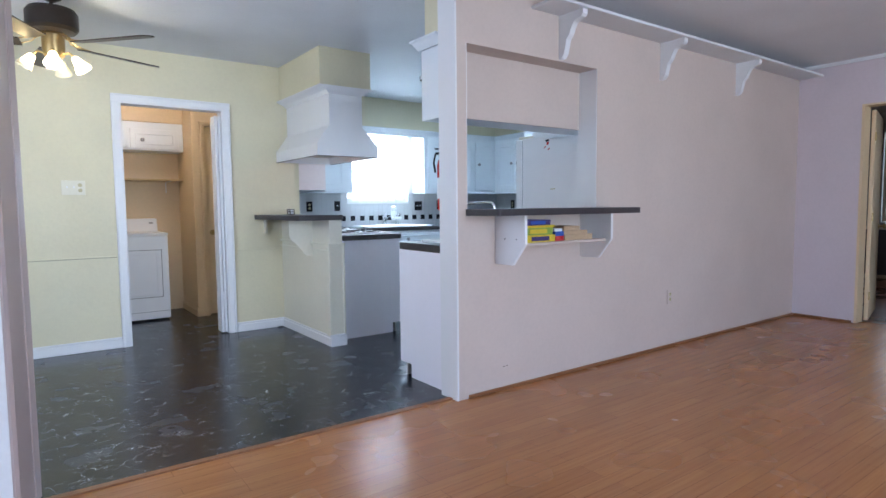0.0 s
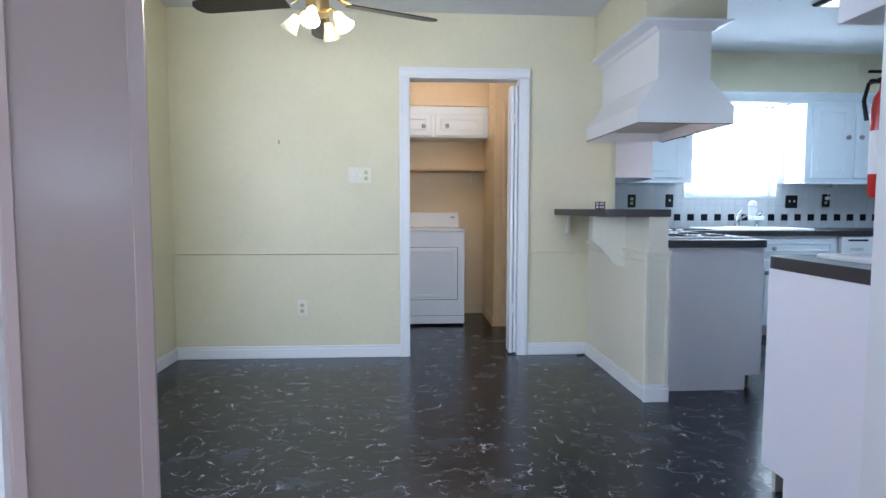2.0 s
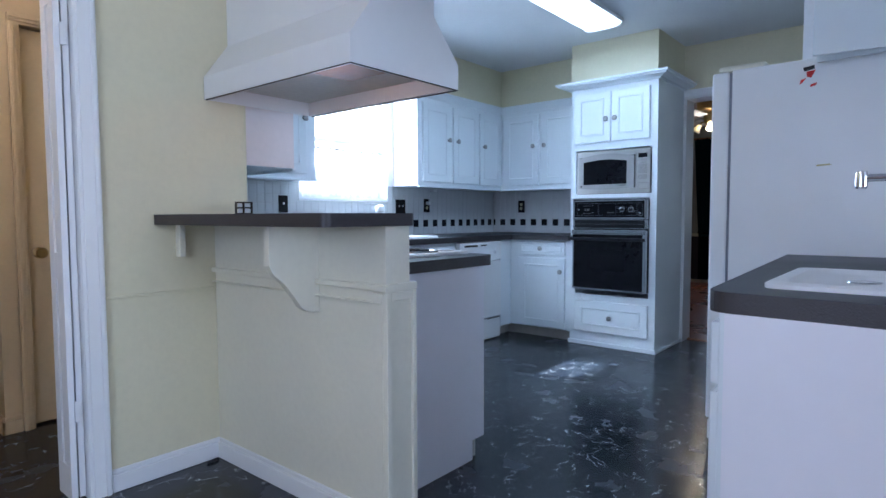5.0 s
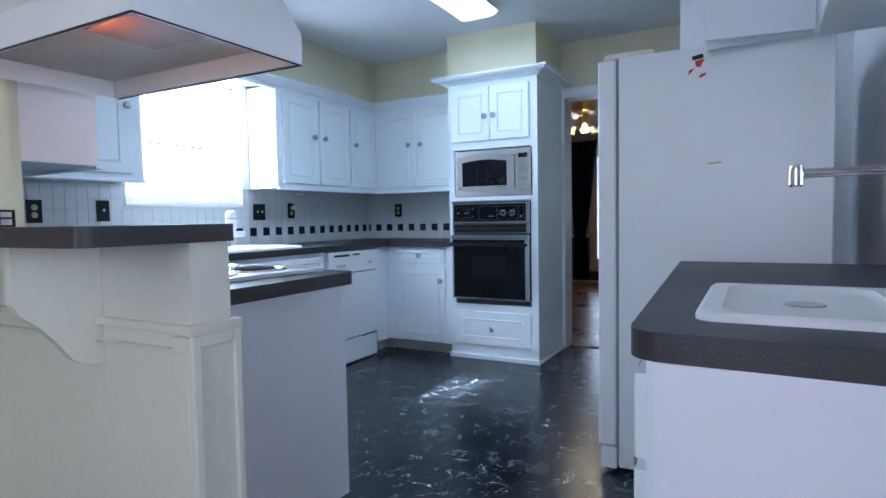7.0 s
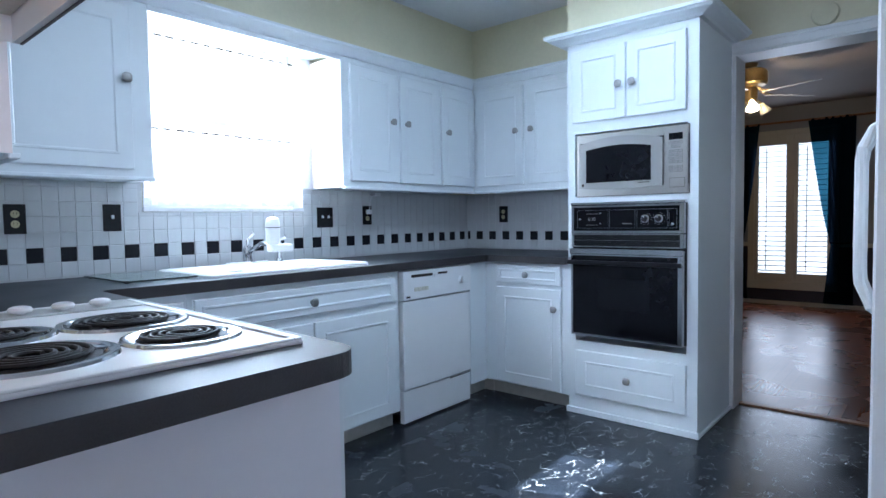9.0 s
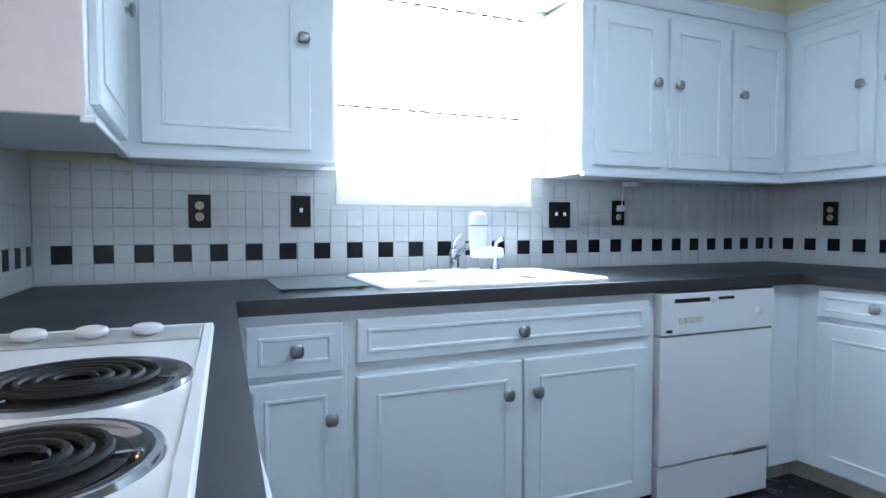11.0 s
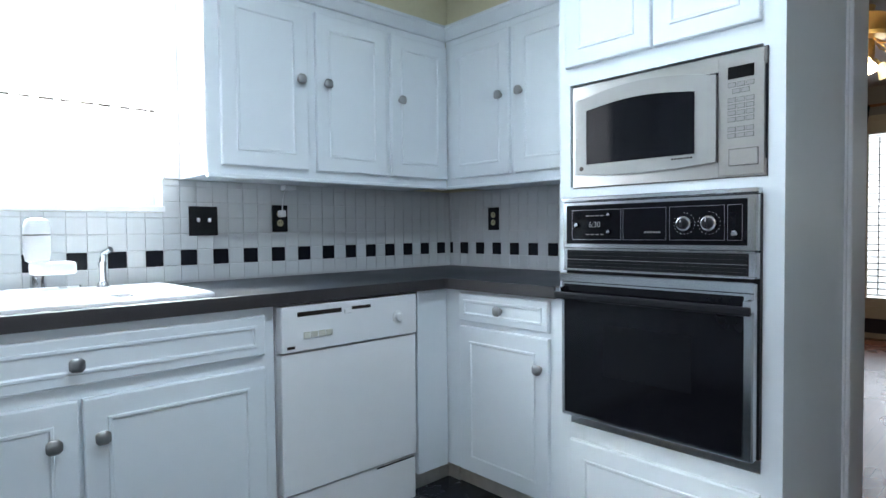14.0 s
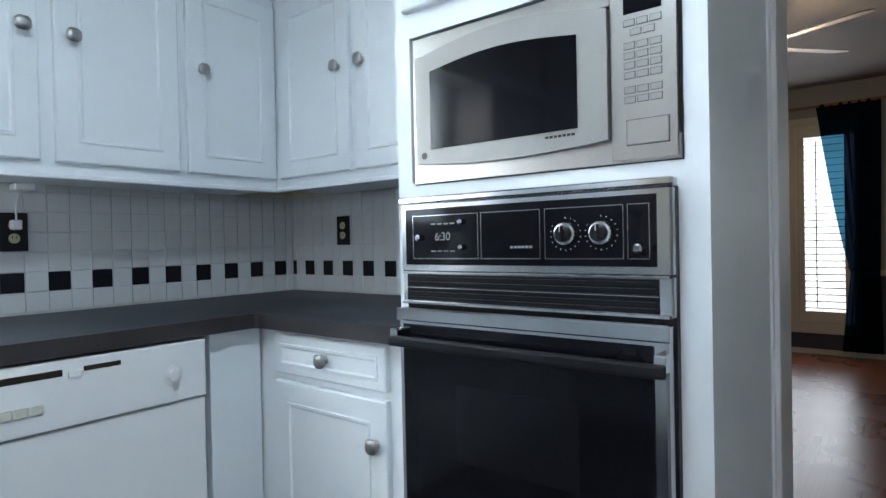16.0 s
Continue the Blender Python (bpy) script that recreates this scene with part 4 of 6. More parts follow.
lathe(bm, [(0.026, 0.0), (0.026, 0.004), (0.018, 0.008), (0.015, 0.018), (0.010, 0.02)], (0.50, -0.028, 0.775), 20, "y")
part("timer_dial", bm, M_APPL, cp, "white timer dial", True)
bm = B()
box(bm, 0.02, 0.05, -0.0290, -0.0278, 0.712, 0.722)
part("maker_mark", bm, M_DARKMET, cp)
bm = B()
box(bm, 0.002, 0.598, -0.020, 0.02, 0.200, 0.694, 0.003)
part("door", bm, M_APPL, dw)
bm = B()
box(bm, 0.002, 0.598, -0.012, 0.02, 0.012, 0.192, 0.003)
part("lower_panel", bm, M_APPL, dw)
bm = B()
box(bm, 0.40, 0.59, -0.0135, -0.0118, 0.184, 0.189)
part("vent", bm, M_BLACK, dw)


# ---- worktops ----
def worktop(name, outline, z0, z1, label, r=0.03):
    """Laminate slab with a darker edge band; outline in plan, corners rounded where given."""
    o = thing(name, label, "worktop")
    pts = []
    n = len(outline)
    for i, (x, y, rr) in enumerate(outline):
        if not rr:
            pts.append((x, y))
            continue
        p, a, b = Vector((x, y)), Vector(outline[i - 1][:2]), Vector(outline[(i + 1) % n][:2])
        u, v = (a - p).normalized(), (b - p).normalized()
        for k in range(7):
            t = k / 6
            q = p + u * rr * (1 - t) ** 2 + v * rr * t ** 2
            pts.append((q.x, q.y))
    bm = B()
    prism(bm, pts, z0, z1 - 0.0015, "z")
    part("edge_band", bm, M_LAMEDGE, o, "dark laminate edge band")
    bm = B()
    c = Vector((sum(p[0] for p in pts) / len(pts), sum(p[1] for p in pts) / len(pts)))
    prism(bm, pts, z1 - 0.0015, z1, "z")
    part("top", bm, M_LAMTOP, o, "charcoal laminate top")
    return o


worktop("kitchen_worktop", [(2.073, 4.220, 0), (2.738, 4.220, 0.07), (2.795, 5.642, 0.03), (5.055, 5.642, 0.02), (5.055, 5.08, 0), (5.708, 5.08, 0), (5.708, 6.308, 0), (2.192, 6.308, 0), (2.192, 5.315, 0), (2.073, 5.315, 0)], 0.868, 0.912, "charcoal laminate worktop running round three sides of the kitchen")
worktop("raised_bar", [(1.69, 4.095, 0.03), (2.072, 4.095, 0.012), (2.072, 5.188, 0), (1.69, 5.188, 0)], 1.050, 1.092, "dark laminate raised bar top on the half wall")
worktop("peninsula_worktop", [(1.985, 2.558, 0), (3.49, 2.558, 0), (3.49, 3.220, 0), (2.005, 3.143, 0.06)], 0.865, 0.912, "charcoal laminate worktop with a small bar sink")
worktop("pass_through_counter", [(2.02, 2.558, 0), (2.02, 2.10, 0.02), (3.30, 2.10, 0.02), (3.30, 2.388, 0), (3.182, 2.388, 0), (3.182, 2.558, 0)][::-1], 1.097, 1.135, "dark laminate counter in the pass-through opening")

# half wall under the bar top
struct("half_wall", [(1.95, 2.062, 4.11, 5.188, 0, 1.050)], M_CREAM, "cream painted half wall")
hw = struct("half_wall_panel", [(1.932, 2.070, 4.098, 4.11, 0.09, 0.83), (1.932, 1.95, 4.11, 4.16, 0.09, 0.83)], M_CREAM, "cream painted post panel", 0.002)
struct("post_moulding", [(1.926, 2.078, 4.088, 4.11, 0.835, 0.860), (1.930, 1.95, 4.11, 5.188, 0.838, 0.858), (1.929, 1.95, 4.11, 5.188, 0.795, 0.800), (1.930, 1.952, 4.086, 4.098, 0.10, 0.835), (2.052, 2.072, 4.086, 4.098, 0.10, 0.835), (1.952, 2.052, 4.088, 4.098, 0.805, 0.835)], M_CREAM, "cream painted moulding on the post", 0.002)


def bar_corbel(y, t=0.04):
    o = thing("bar_corbel", "cream painted scroll bracket under the bar top", "bracket", "brackets under the bar top")
    bm = B()
    prism(bm, [(1.949, 1.049), (1.742, 1.049), (1.742, 0.915), (1.758, 0.885), (1.80, 0.850), (1.842, 0.800), (1.868, 0.762), (1.895, 0.742), (1.949, 0.735)], y, y + t, "y")
    part("bracket", bm, M_CREAM, o)
    return o


bar_corbel(4.455, 0.03)
o = thing("bar_cleat", "small cream wooden cleat under the bar top", "bracket")
bm = B()
box(bm, 1.775, 1.80, 5.15, 5.189, 0.915, 1.049, 0.002)
part("block", bm, M_CREAM, o)

# base cabinet of the peninsula
cabinet("drawer_cabinet", "white painted peninsula cabinet with drawers facing the kitchen", pose(3.48, 3.176, 0, 0, 0, 182.4), 1.470, 0.865, 0.55,
        [("drawer", 0.03, 0.40, 0.70, 0.84, 0.215, 0.77), ("drawer", 0.03, 0.40, 0.50, 0.68, 0.215, 0.59), ("drawer", 0.03, 0.40, 0.30, 0.48, 0.215, 0.40), ("drawer", 0.03, 0.40, 0.11, 0.28, 0.215, 0.20),
         ("drawer", 0.44, 0.81, 0.70, 0.84, 0.625, 0.77), ("door", 0.44, 0.81, 0.11, 0.68, 0.50, 0.60), ("false_drawer", 0.85, 1.46, 0.70, 0.84, 1.16, 0.77), ("door", 0.85, 1.15, 0.11, 0.68, 1.10, 0.60), ("door", 1.17, 1.46, 0.11, 0.68, 1.22, 0.60)], 0.09)
struct("end_panel", [(1.997, 2.008, 2.556, 2.965, 0, 0.865), (1.997, 2.008, 2.965, 3.10, 0.09, 0.865)], mat("lilac_white_panel_paint", (0.84, 0.83, 0.88), 0.4, bump=0.05, scale=20, var=0.01), "pale lilac-white painted end panel of the peninsula")

# ---- window over the sink ----
WX0, WX1, WZ0, WZ1 = 3.22, 4.13, 1.225, 2.14
win = thing("window_1", "white framed kitchen window over the sink", "", "")
win["kind"] = "structure"
bm = B()
for b in ((WX0, WX0 + 0.04, 6.40, 6.45, WZ0, WZ1), (WX1 - 0.04, WX1, 6.40, 6.45, WZ0, WZ1), (WX0 + 0.04, WX1 - 0.04, 6.40, 6.45, WZ1 - 0.04, WZ1), (WX0 + 0.04, WX1 - 0.04, 6.40, 6.45, WZ0, WZ0 + 0.05), (WX0 + 0.04, WX1 - 0.04, 6.405, 6.44, 1.665, 1.695)):
    box(bm, *b, bev=0.003)
part("window_frame", bm, M_TRIM, win)
bm = B()
for b in ((WX0 - 0.003, WX1 + 0.003, 6.300, 6.46, 1.20, WZ0),):
    box(bm, *b, bev=0.003)
part("window_sill", bm, M_TRIM, win)
bm = B()
for b in ((WX0 - 0.001, WX0 + 0.008, 6.304, 6.46, WZ0, WZ1), (WX1 - 0.008, WX1 + 0.001, 6.304, 6.46, WZ0, WZ1)):
    box(bm, *b, bev=0.001)
part("window_jamb", bm, M_TRIM, win)
for z0, z1 in ((WZ0 + 0.05, 1.66), (1.70, WZ1 - 0.04)):
    bm = B()
    box(bm, WX0 + 0.04, WX1 - 0.04, 6.42, 6.424, z0, z1)
    p = part("pane", bm, M_GLASS, win)
    p.visible_shadow = False


def pleated(bm, x0, x1, z0, z1, y, amp, n, seed, axis="x", nz=10, gather=None):
    rnd = random.Random(seed)
    ph = [rnd.uniform(0, 6.28) for _ in range(4)]
    nx = n * 8
    grid = []
    for j in range(nz + 1):
        v = j / nz
        z = z0 + (z1 - z0) * v
        row = []
        for i in range(nx + 1):
            u = i / nx
            a, b = (x0, x1) if gather is None else gather(v)
            x = a + (b - a) * u
            d = amp * (math.sin(2 * math.pi * n * u + ph[0] + 0.5 * math.sin(3 * v + ph[1])) + 0.45 * math.sin(2 * math.pi * n * 0.43 * u + ph[2] + v))
            row.append(bm.verts.new((x, y + d, z) if axis == "x" else (y + d, x, z)))
        grid.append(row)
    for j in range(nz):
        for i in range(nx):
            bm.faces.new((grid[j][i], grid[j][i + 1], grid[j + 1][i + 1], grid[j + 1][i]))


def curtain_set(name, label, z0, z1, rodz, m_cloth, seed):
    o = thing(name, label, "curtain", "sheer curtains at the sink window")
    bm = B()
    pleated(bm, WX0 + 0.05, WX1 - 0.03, z0, z1, 6.362, 0.010, 13, seed)
    part("cloth", bm, m_cloth, o, "", True)
    bm = B()
    tube(bm, [(WX0 + 0.012, 6.362, rodz), (WX1 - 0.012, 6.362, rodz)], 0.004, 8)
    part("rod", bm, M_DARKMET, o, "thin dark curtain rod")
    return o


# Sheer panels added at both window sides to narrow the sun patch.
def sun_trim_sheer(x0, x1, seed):
    o = thing("sun_trim_sheer", "narrow sheer white panel added to trim the sun patch", "curtain", "sheer curtains at the sink window")
    bm = B()
    pleated(bm, x0, x1, 1.64, 2.085, 6.372, 0.008, 5, seed)
    part("cloth", bm, M_SHEER, o, "", True)
    return o


sun_trim_sheer(WX0 + 0.02, WX0 + 0.215, 8)
sun_trim_sheer(WX1 - 0.245, WX1 - 0.03, 9)
curtain_set("upper_sheer", "sheer white curtain strip high in the sink window", 1.945, 2.085, 2.065, M_SHEER, 3)
curtain_set("cafe_curtain", "white cafe curtain with soft folds across the sink window", WZ0 + 0.012, 1.622, 1.610, M_SHEER2, 5)


def glow(name, color, s, label):
    m = bpy.data.materials.new(name)
    m.use_nodes = True
    nt = m.node_tree
    N, L = nt.nodes.new, nt.links.new
    nt.nodes.remove(nt.nodes["Principled BSDF"])
    e = N("ShaderNodeEmission")
    co = N("ShaderNodeTexCoord")
    n = N("ShaderNodeTexNoise")
    n.inputs["Scale"].default_value, n.inputs["Detail"].default_value = 1.6, 6
    L(co.outputs["Object"], n.inputs["Vector"])
    r = N("ShaderNodeValToRGB")
    r.color_ramp.elements[0].position, r.color_ramp.elements[1].position = 0.40, 0.58
    r.color_ramp.elements[0].color, r.color_ramp.elements[1].color = (*label, 1), (*color, 1)
    L(n.outputs["Fac"], r.inputs[0])
    L(r.outputs[0], e.inputs[0])
    e.inputs[1].default_value = s
    L(e.outputs[0], nt.nodes["Material Output"].inputs[0])
    return m


M_OUT1 = glow("bright_yard", (0.92, 0.97, 1.0), 0.62, (0.80, 0.86, 0.88))
M_OUT2 = glow("bright_street", (0.92, 0.96, 1.0), 0.22, (0.66, 0.72, 0.74))
struct("backdrop", [(1.4, 7.5, 7.62, 7.64, 0.2, 2.80)], M_OUT1, "bright yard beyond the sink window")
struct("backdrop", [(13.0, 13.02, 1.5, 8.5, -0.3, 3.2)], M_OUT2, "bright street with trees beyond the far window")

# ---- tiles on the kitchen walls (added at the end of the file) ----
TP, TX0, TZ0 = 0.0647, 2.250, 0.919


# ---- electrical plates ----
def plate(label, m, kind, w=0.076, h=0.122, material=None, dark=True):
    """Wall plate facing -y at y = 0."""
    pm = material or M_BLACK
    o = thing("wall_plate", label, "outlet" if "outlet" in label else "light switch", "", m)
    bm = B()
    box(bm, -w / 2, w / 2, -0.006, 0, -h / 2, h / 2, 0.0025, 2)
    part("cover", bm, pm, o)
    fm = M_STAIN if dark else M_TRIM
    n = 2 if kind in ("double", "triple") else 1
    if kind == "outlet":
        for s in (-1, 1):
            bm = B()
            cyl(bm, (0, -0.0055, s * 0.0205), (0, -0.0085, s * 0.0205), 0.0155, n=18)
            p = part("socket", bm, fm, o, "ivory socket face")
            bm = B()
            for dx in (-0.0055, 0.0055):
                box(bm, dx - 0.001, dx + 0.001, -0.0092, -0.0084, s * 0.0205 - 0.001, s * 0.0205 + 0.007)
            part("slots", bm, M_BLACK, p)
    else:
        for k in range({"single": 1, "double": 2, "triple": 2}[kind]):
            x = 0 if kind == "single" else (k - 0.5) * 0.046 - (0.02 if kind == "triple" else 0)
            bm = B()
            box(bm, x - 0.005, x + 0.005, -0.016, -0.0055, -0.004, 0.012, 0.001)
            part("toggle", bm, M_TRIM, o, "pale toggle lever")
        if kind == "triple":
            for s in (-1, 1):
                bm = B()
                cyl(bm, (0.046, -0.0055, s * 0.0205), (0.046, -0.0085, s * 0.0205), 0.0155, n=18)
                part("socket", bm, M_STAIN, o, "grey socket face")
    return o


KT = 6.300
plate("black duplex outlet plate on the tiled backsplash", pose(2.713, KT, 1.169), "outlet")
plate("black light switch plate on the tiled backsplash", pose(3.078, KT, 1.172), "single")
plate("black double light switch plate beside the sink window", pose(4.281, KT, 1.166), "double", 0.118, 0.122)
plate("black outlet plate holding a small white plug", pose(4.626, KT, 1.178), "outlet")
plate("black duplex outlet plate near the oven tower", pose(5.700, 5.950, 1.176, 0, 0, -90), "outlet")
plate("white wall plate with two switches and an outlet", pose(0.258, 5.189, 1.332), "triple", 0.162, 0.114, M_CREAM, False)
plate("cream duplex outlet plate on the yellow wall", pose(-0.166, 5.189, 0.368), "outlet", 0.072, 0.116, M_CREAM)
plate("pink-painted outlet plate low on the pink wall", pose(4.10, 2.389, 0.41), "outlet", 0.072, 0.116, M_PINK)
pl = thing("night_plug", "small white plug with a thin cord running up to the cupboard", "plug")
bm = B()
box(bm, 4.612, 4.640, KT - 0.040, KT - 0.009, 1.185, 1.215, 0.005, 2)
part("plug_body", bm, M_TRIM, pl)
bm = B()
tube(bm, [(4.626, KT - 0.03, 1.21), (4.624, KT - 0.035, 1.26), (4.629, KT - 0.05, 1.30), (4.628, KT - 0.08, 1.322)], 0.0028, 6)
part("cord", bm, M_TRIM, pl)
bm = B()
box(bm, 4.602, 4.655, KT - 0.11, KT - 0.06, 1.302, 1.323, 0.003)
part("junction_box", bm, M_TRIM, pl)

# nail holes and marks
for i, (x, z) in enumerate(((-0.312, 1.575), (-0.312, 1.560))):
    o = thing("wall_screw", "small screw sticking out of the yellow wall", "screw", "screws in the yellow wall", pose(x, 5.188, z))
    bm = B()
    cyl(bm, (0, 0.001, 0), (0, -0.006, 0), 0.005, n=10)
    part("head", bm, M_DARKMET, o)
o = thing("wall_scuff", "dark scuff marks low on the pink wall", "mark", "", pose(2.33, 2.3895, 0.145))
bm = B()
box(bm, -0.022, -0.006, -0.0006, 0, 0, 0.004)
part("scuff", bm, M_DARKMET, o)
bm = B()
box(bm, 0.004, 0.018, -0.0006, 0, 0.002, 0.006)
part("scuff", bm, M_DARKMET, o)

# ---- range hood ----
HX0, HX1, HY0, HY1 = 1.918, 2.490, 4.235, 5.188
hood = thing("range_hood", "large white painted wooden range hood with flared sides over the cooktop", "range hood")
bm = B()
NX0, NX1 = 2.033, 2.341
prof = [(HX0, HX1, HY0, 1.590), (HX0, HX1, HY0, 1.686), (NX0, NX1, HY0, 1.842), (NX0, NX1, HY0, 2.105), (NX0 - 0.012, NX1 + 0.012, HY0 - 0.008, 2.110), (NX0 - 0.030, NX1 + 0.030, HY0 - 0.020, 2.130), (NX0 - 0.085, NX1 + 0.085, HY0 - 0.040, 2.152), (NX0 - 0.10, NX1 + 0.12, HY0 - 0.045, 2.165)]
rings = [[bm.verts.new(p) for p in ((a, y, z), (b, y, z), (b, HY1, z), (a, HY1, z))] for a, b, y, z in prof]
inner = [[bm.verts.new(p) for p in ((HX0 + 0.02, HY0 + 0.02, z), (HX1 - 0.02, HY0 + 0.02, z), (HX1 - 0.02, HY1 - 0.002, z), (HX0 + 0.02, HY1 - 0.002, z))] for z in (1.590, 1.664)]
for a, b in zip(rings, rings[1:]):
    for k in range(4):
        bm.faces.new((a[k], a[(k + 1) % 4], b[(k + 1) % 4], b[k]))
bm.faces.new(rings[-1])
for k in range(4):
    bm.faces.new((rings[0][(k + 1) % 4], rings[0][k], inner[0][k], inner[0][(k + 1) % 4]))
    bm.faces.new((inner[0][(k + 1) % 4], inner[0][k], inner[1][k], inner[1][(k + 1) % 4]))
bm.faces.new(inner[1][::-1])
part("canopy", bm, M_TRIM, hood)
bm = B()
box(bm, HX0 + 0.022, HX1 - 0.022, HY0 + 0.022, HY1 - 0.004, 1.654, 1.663, 0.001)
part("liner", bm, M_HOODU, hood, "greasy off-white liner under the hood")
bm = B()
for b in ((HX0 + 0.001, HX1 - 0.001, HY0 + 0.001, HY0 + 0.006, 1.586, 1.590), (HX1 - 0.006, HX1 - 0.001, HY0 + 0.006, HY1 - 0.01, 1.586, 1.590), (HX0 + 0.001, HX0 + 0.006, HY0 + 0.006, HY1 - 0.01, 1.586, 1.590)):
    box(bm, *b)
part("bottom_edge", bm, M_DARKMET, hood, "dark bottom edge")
# Flat slab: its dark brown stands in for the shaded depth of the recess.
bm = B()
box(bm, 1.945, 2.27, 4.38, 4.64, 1.646, 1.6545, 0.001)
part("lamp_recess", bm, M_OAK, hood, "brown hood lamp recess, its depth put into the colour")
bm = B()
box(bm, 1.955, 2.030, 4.44, 4.60, 1.641, 1.6465, 0.002)
part("hood_lamp", bm, mat("lit_hood_lamp", (1, 0.8, 0.5), 0.4, emit=((1.0, 0.72, 0.35), 0.45)), hood, "small lit hood lamp")
struct("hood_soffit", [(HX0 + 0.05, HX1 - 0.045, HY0 + 0.03, 5.188, 2.165, CEIL)], M_YELLOW, "pale yellow painted box above the hood")

# ---- cooktop ----
CX0, CX1, CY0, CY1, CZ = 2.18, 2.692, 4.355, 5.235, 0.912
ck = thing("cooktop", "white enamel electric cooktop with four coil burners", "cooktop", "", pose(-0.187, 0.105, 0, 0, 0, -2.5))
bm = B()
box(bm, CX0, CX1, CY0, CY1, CZ, CZ + 0.009, 0.004, 2)
part("pan", bm, M_APPL, ck)
bm = B()
for b in ((CX0 + 0.004, CX0 + 0.018, CY0 + 0.0015, CY1 - 0.004), (CX1 - 0.018, CX1 - 0.0015, CY0 + 0.0015, CY1 - 0.004), (CX0 + 0.018, CX1 - 0.018, CY0 + 0.0015, CY0 + 0.014), (CX0 + 0.018, CX1 - 0.018, CY1 - 0.016, CY1 - 0.004)):
    box(bm, *b, CZ + 0.008, CZ + 0.014, 0.002)
part("raised_rim", bm, M_APPL, ck)
bm = B()
box(bm, CX0 + 0.02, CX1 - 0.02, 5.085, 5.215, CZ + 0.008, CZ + 0.013, 0.002)
part("control_strip", bm, mat("grey_enamel", (0.55, 0.55, 0.53), 0.3, var=0.05), ck)
for x, y, r in ((2.557, 4.562, 0.098), (2.543, 4.833, 0.120), (2.313, 4.567, 0.120), (2.305, 4.836, 0.098)):
    bm = B()
    lathe(bm, [(r + 0.012, CZ + 0.009), (r + 0.009, CZ + 0.0145), (r - 0.001, CZ + 0.0155), (r - 0.006, CZ + 0.013), (r - 0.014, CZ + 0.0095), (0.02, CZ + 0.0093)], (x, y, 0), 36)
    bowl = part("drip_bowl", bm, M_CHROME, ck, "chrome drip bowl", True)
    bm = B()
    lathe(bm, [(r - 0.016, CZ + 0.0098), (r - 0.020, CZ + 0.0104), (0.01, CZ + 0.0104)], (x, y, 0), 28)
    part("burnt_floor", bm, M_COIL, bowl, "burnt black bowl floor", True)
    pts = []
    turns = 4.6 if r > 0.11 else 3.7
    for k in range(int(turns * 22) + 1):
        a = 2 * math.pi * k / 22
        rr = 0.018 + (r - 0.040) * k / (turns * 22)
        pts.append((x + rr * math.cos(a), y + rr * math.sin(a), CZ + 0.0160))
    bm = B()
    tube(bm, pts, 0.0044, 6)
    part("coil", bm, M_COIL, ck, "black spiral heating coil", True)
    for k in range(3):
        bm = B()
        a = 2.1 * k + x * 9
        dx, dy = math.cos(a), math.sin(a)
        tube(bm, [(x + dx * 0.01, y + dy * 0.01, CZ + 0.0118), (x + dx * (r - 0.008), y + dy * (r - 0.008), CZ + 0.0128)], 0.0016, 4)
        part("coil_support", bm, M_CHROME, bowl)
for x in (2.235, 2.325, 2.41, 2.50, 2.585):
    bm = B()
    lathe(bm, [(0.010, CZ + 0.012), (0.010, CZ + 0.017), (0.024, CZ + 0.018), (0.026, CZ + 0.024), (0.023, CZ + 0.030), (0.014, CZ + 0.033)], (x, 5.140, 0), 20)
    part("control_knob", bm, M_TRIM, ck, "round white control knob", True)


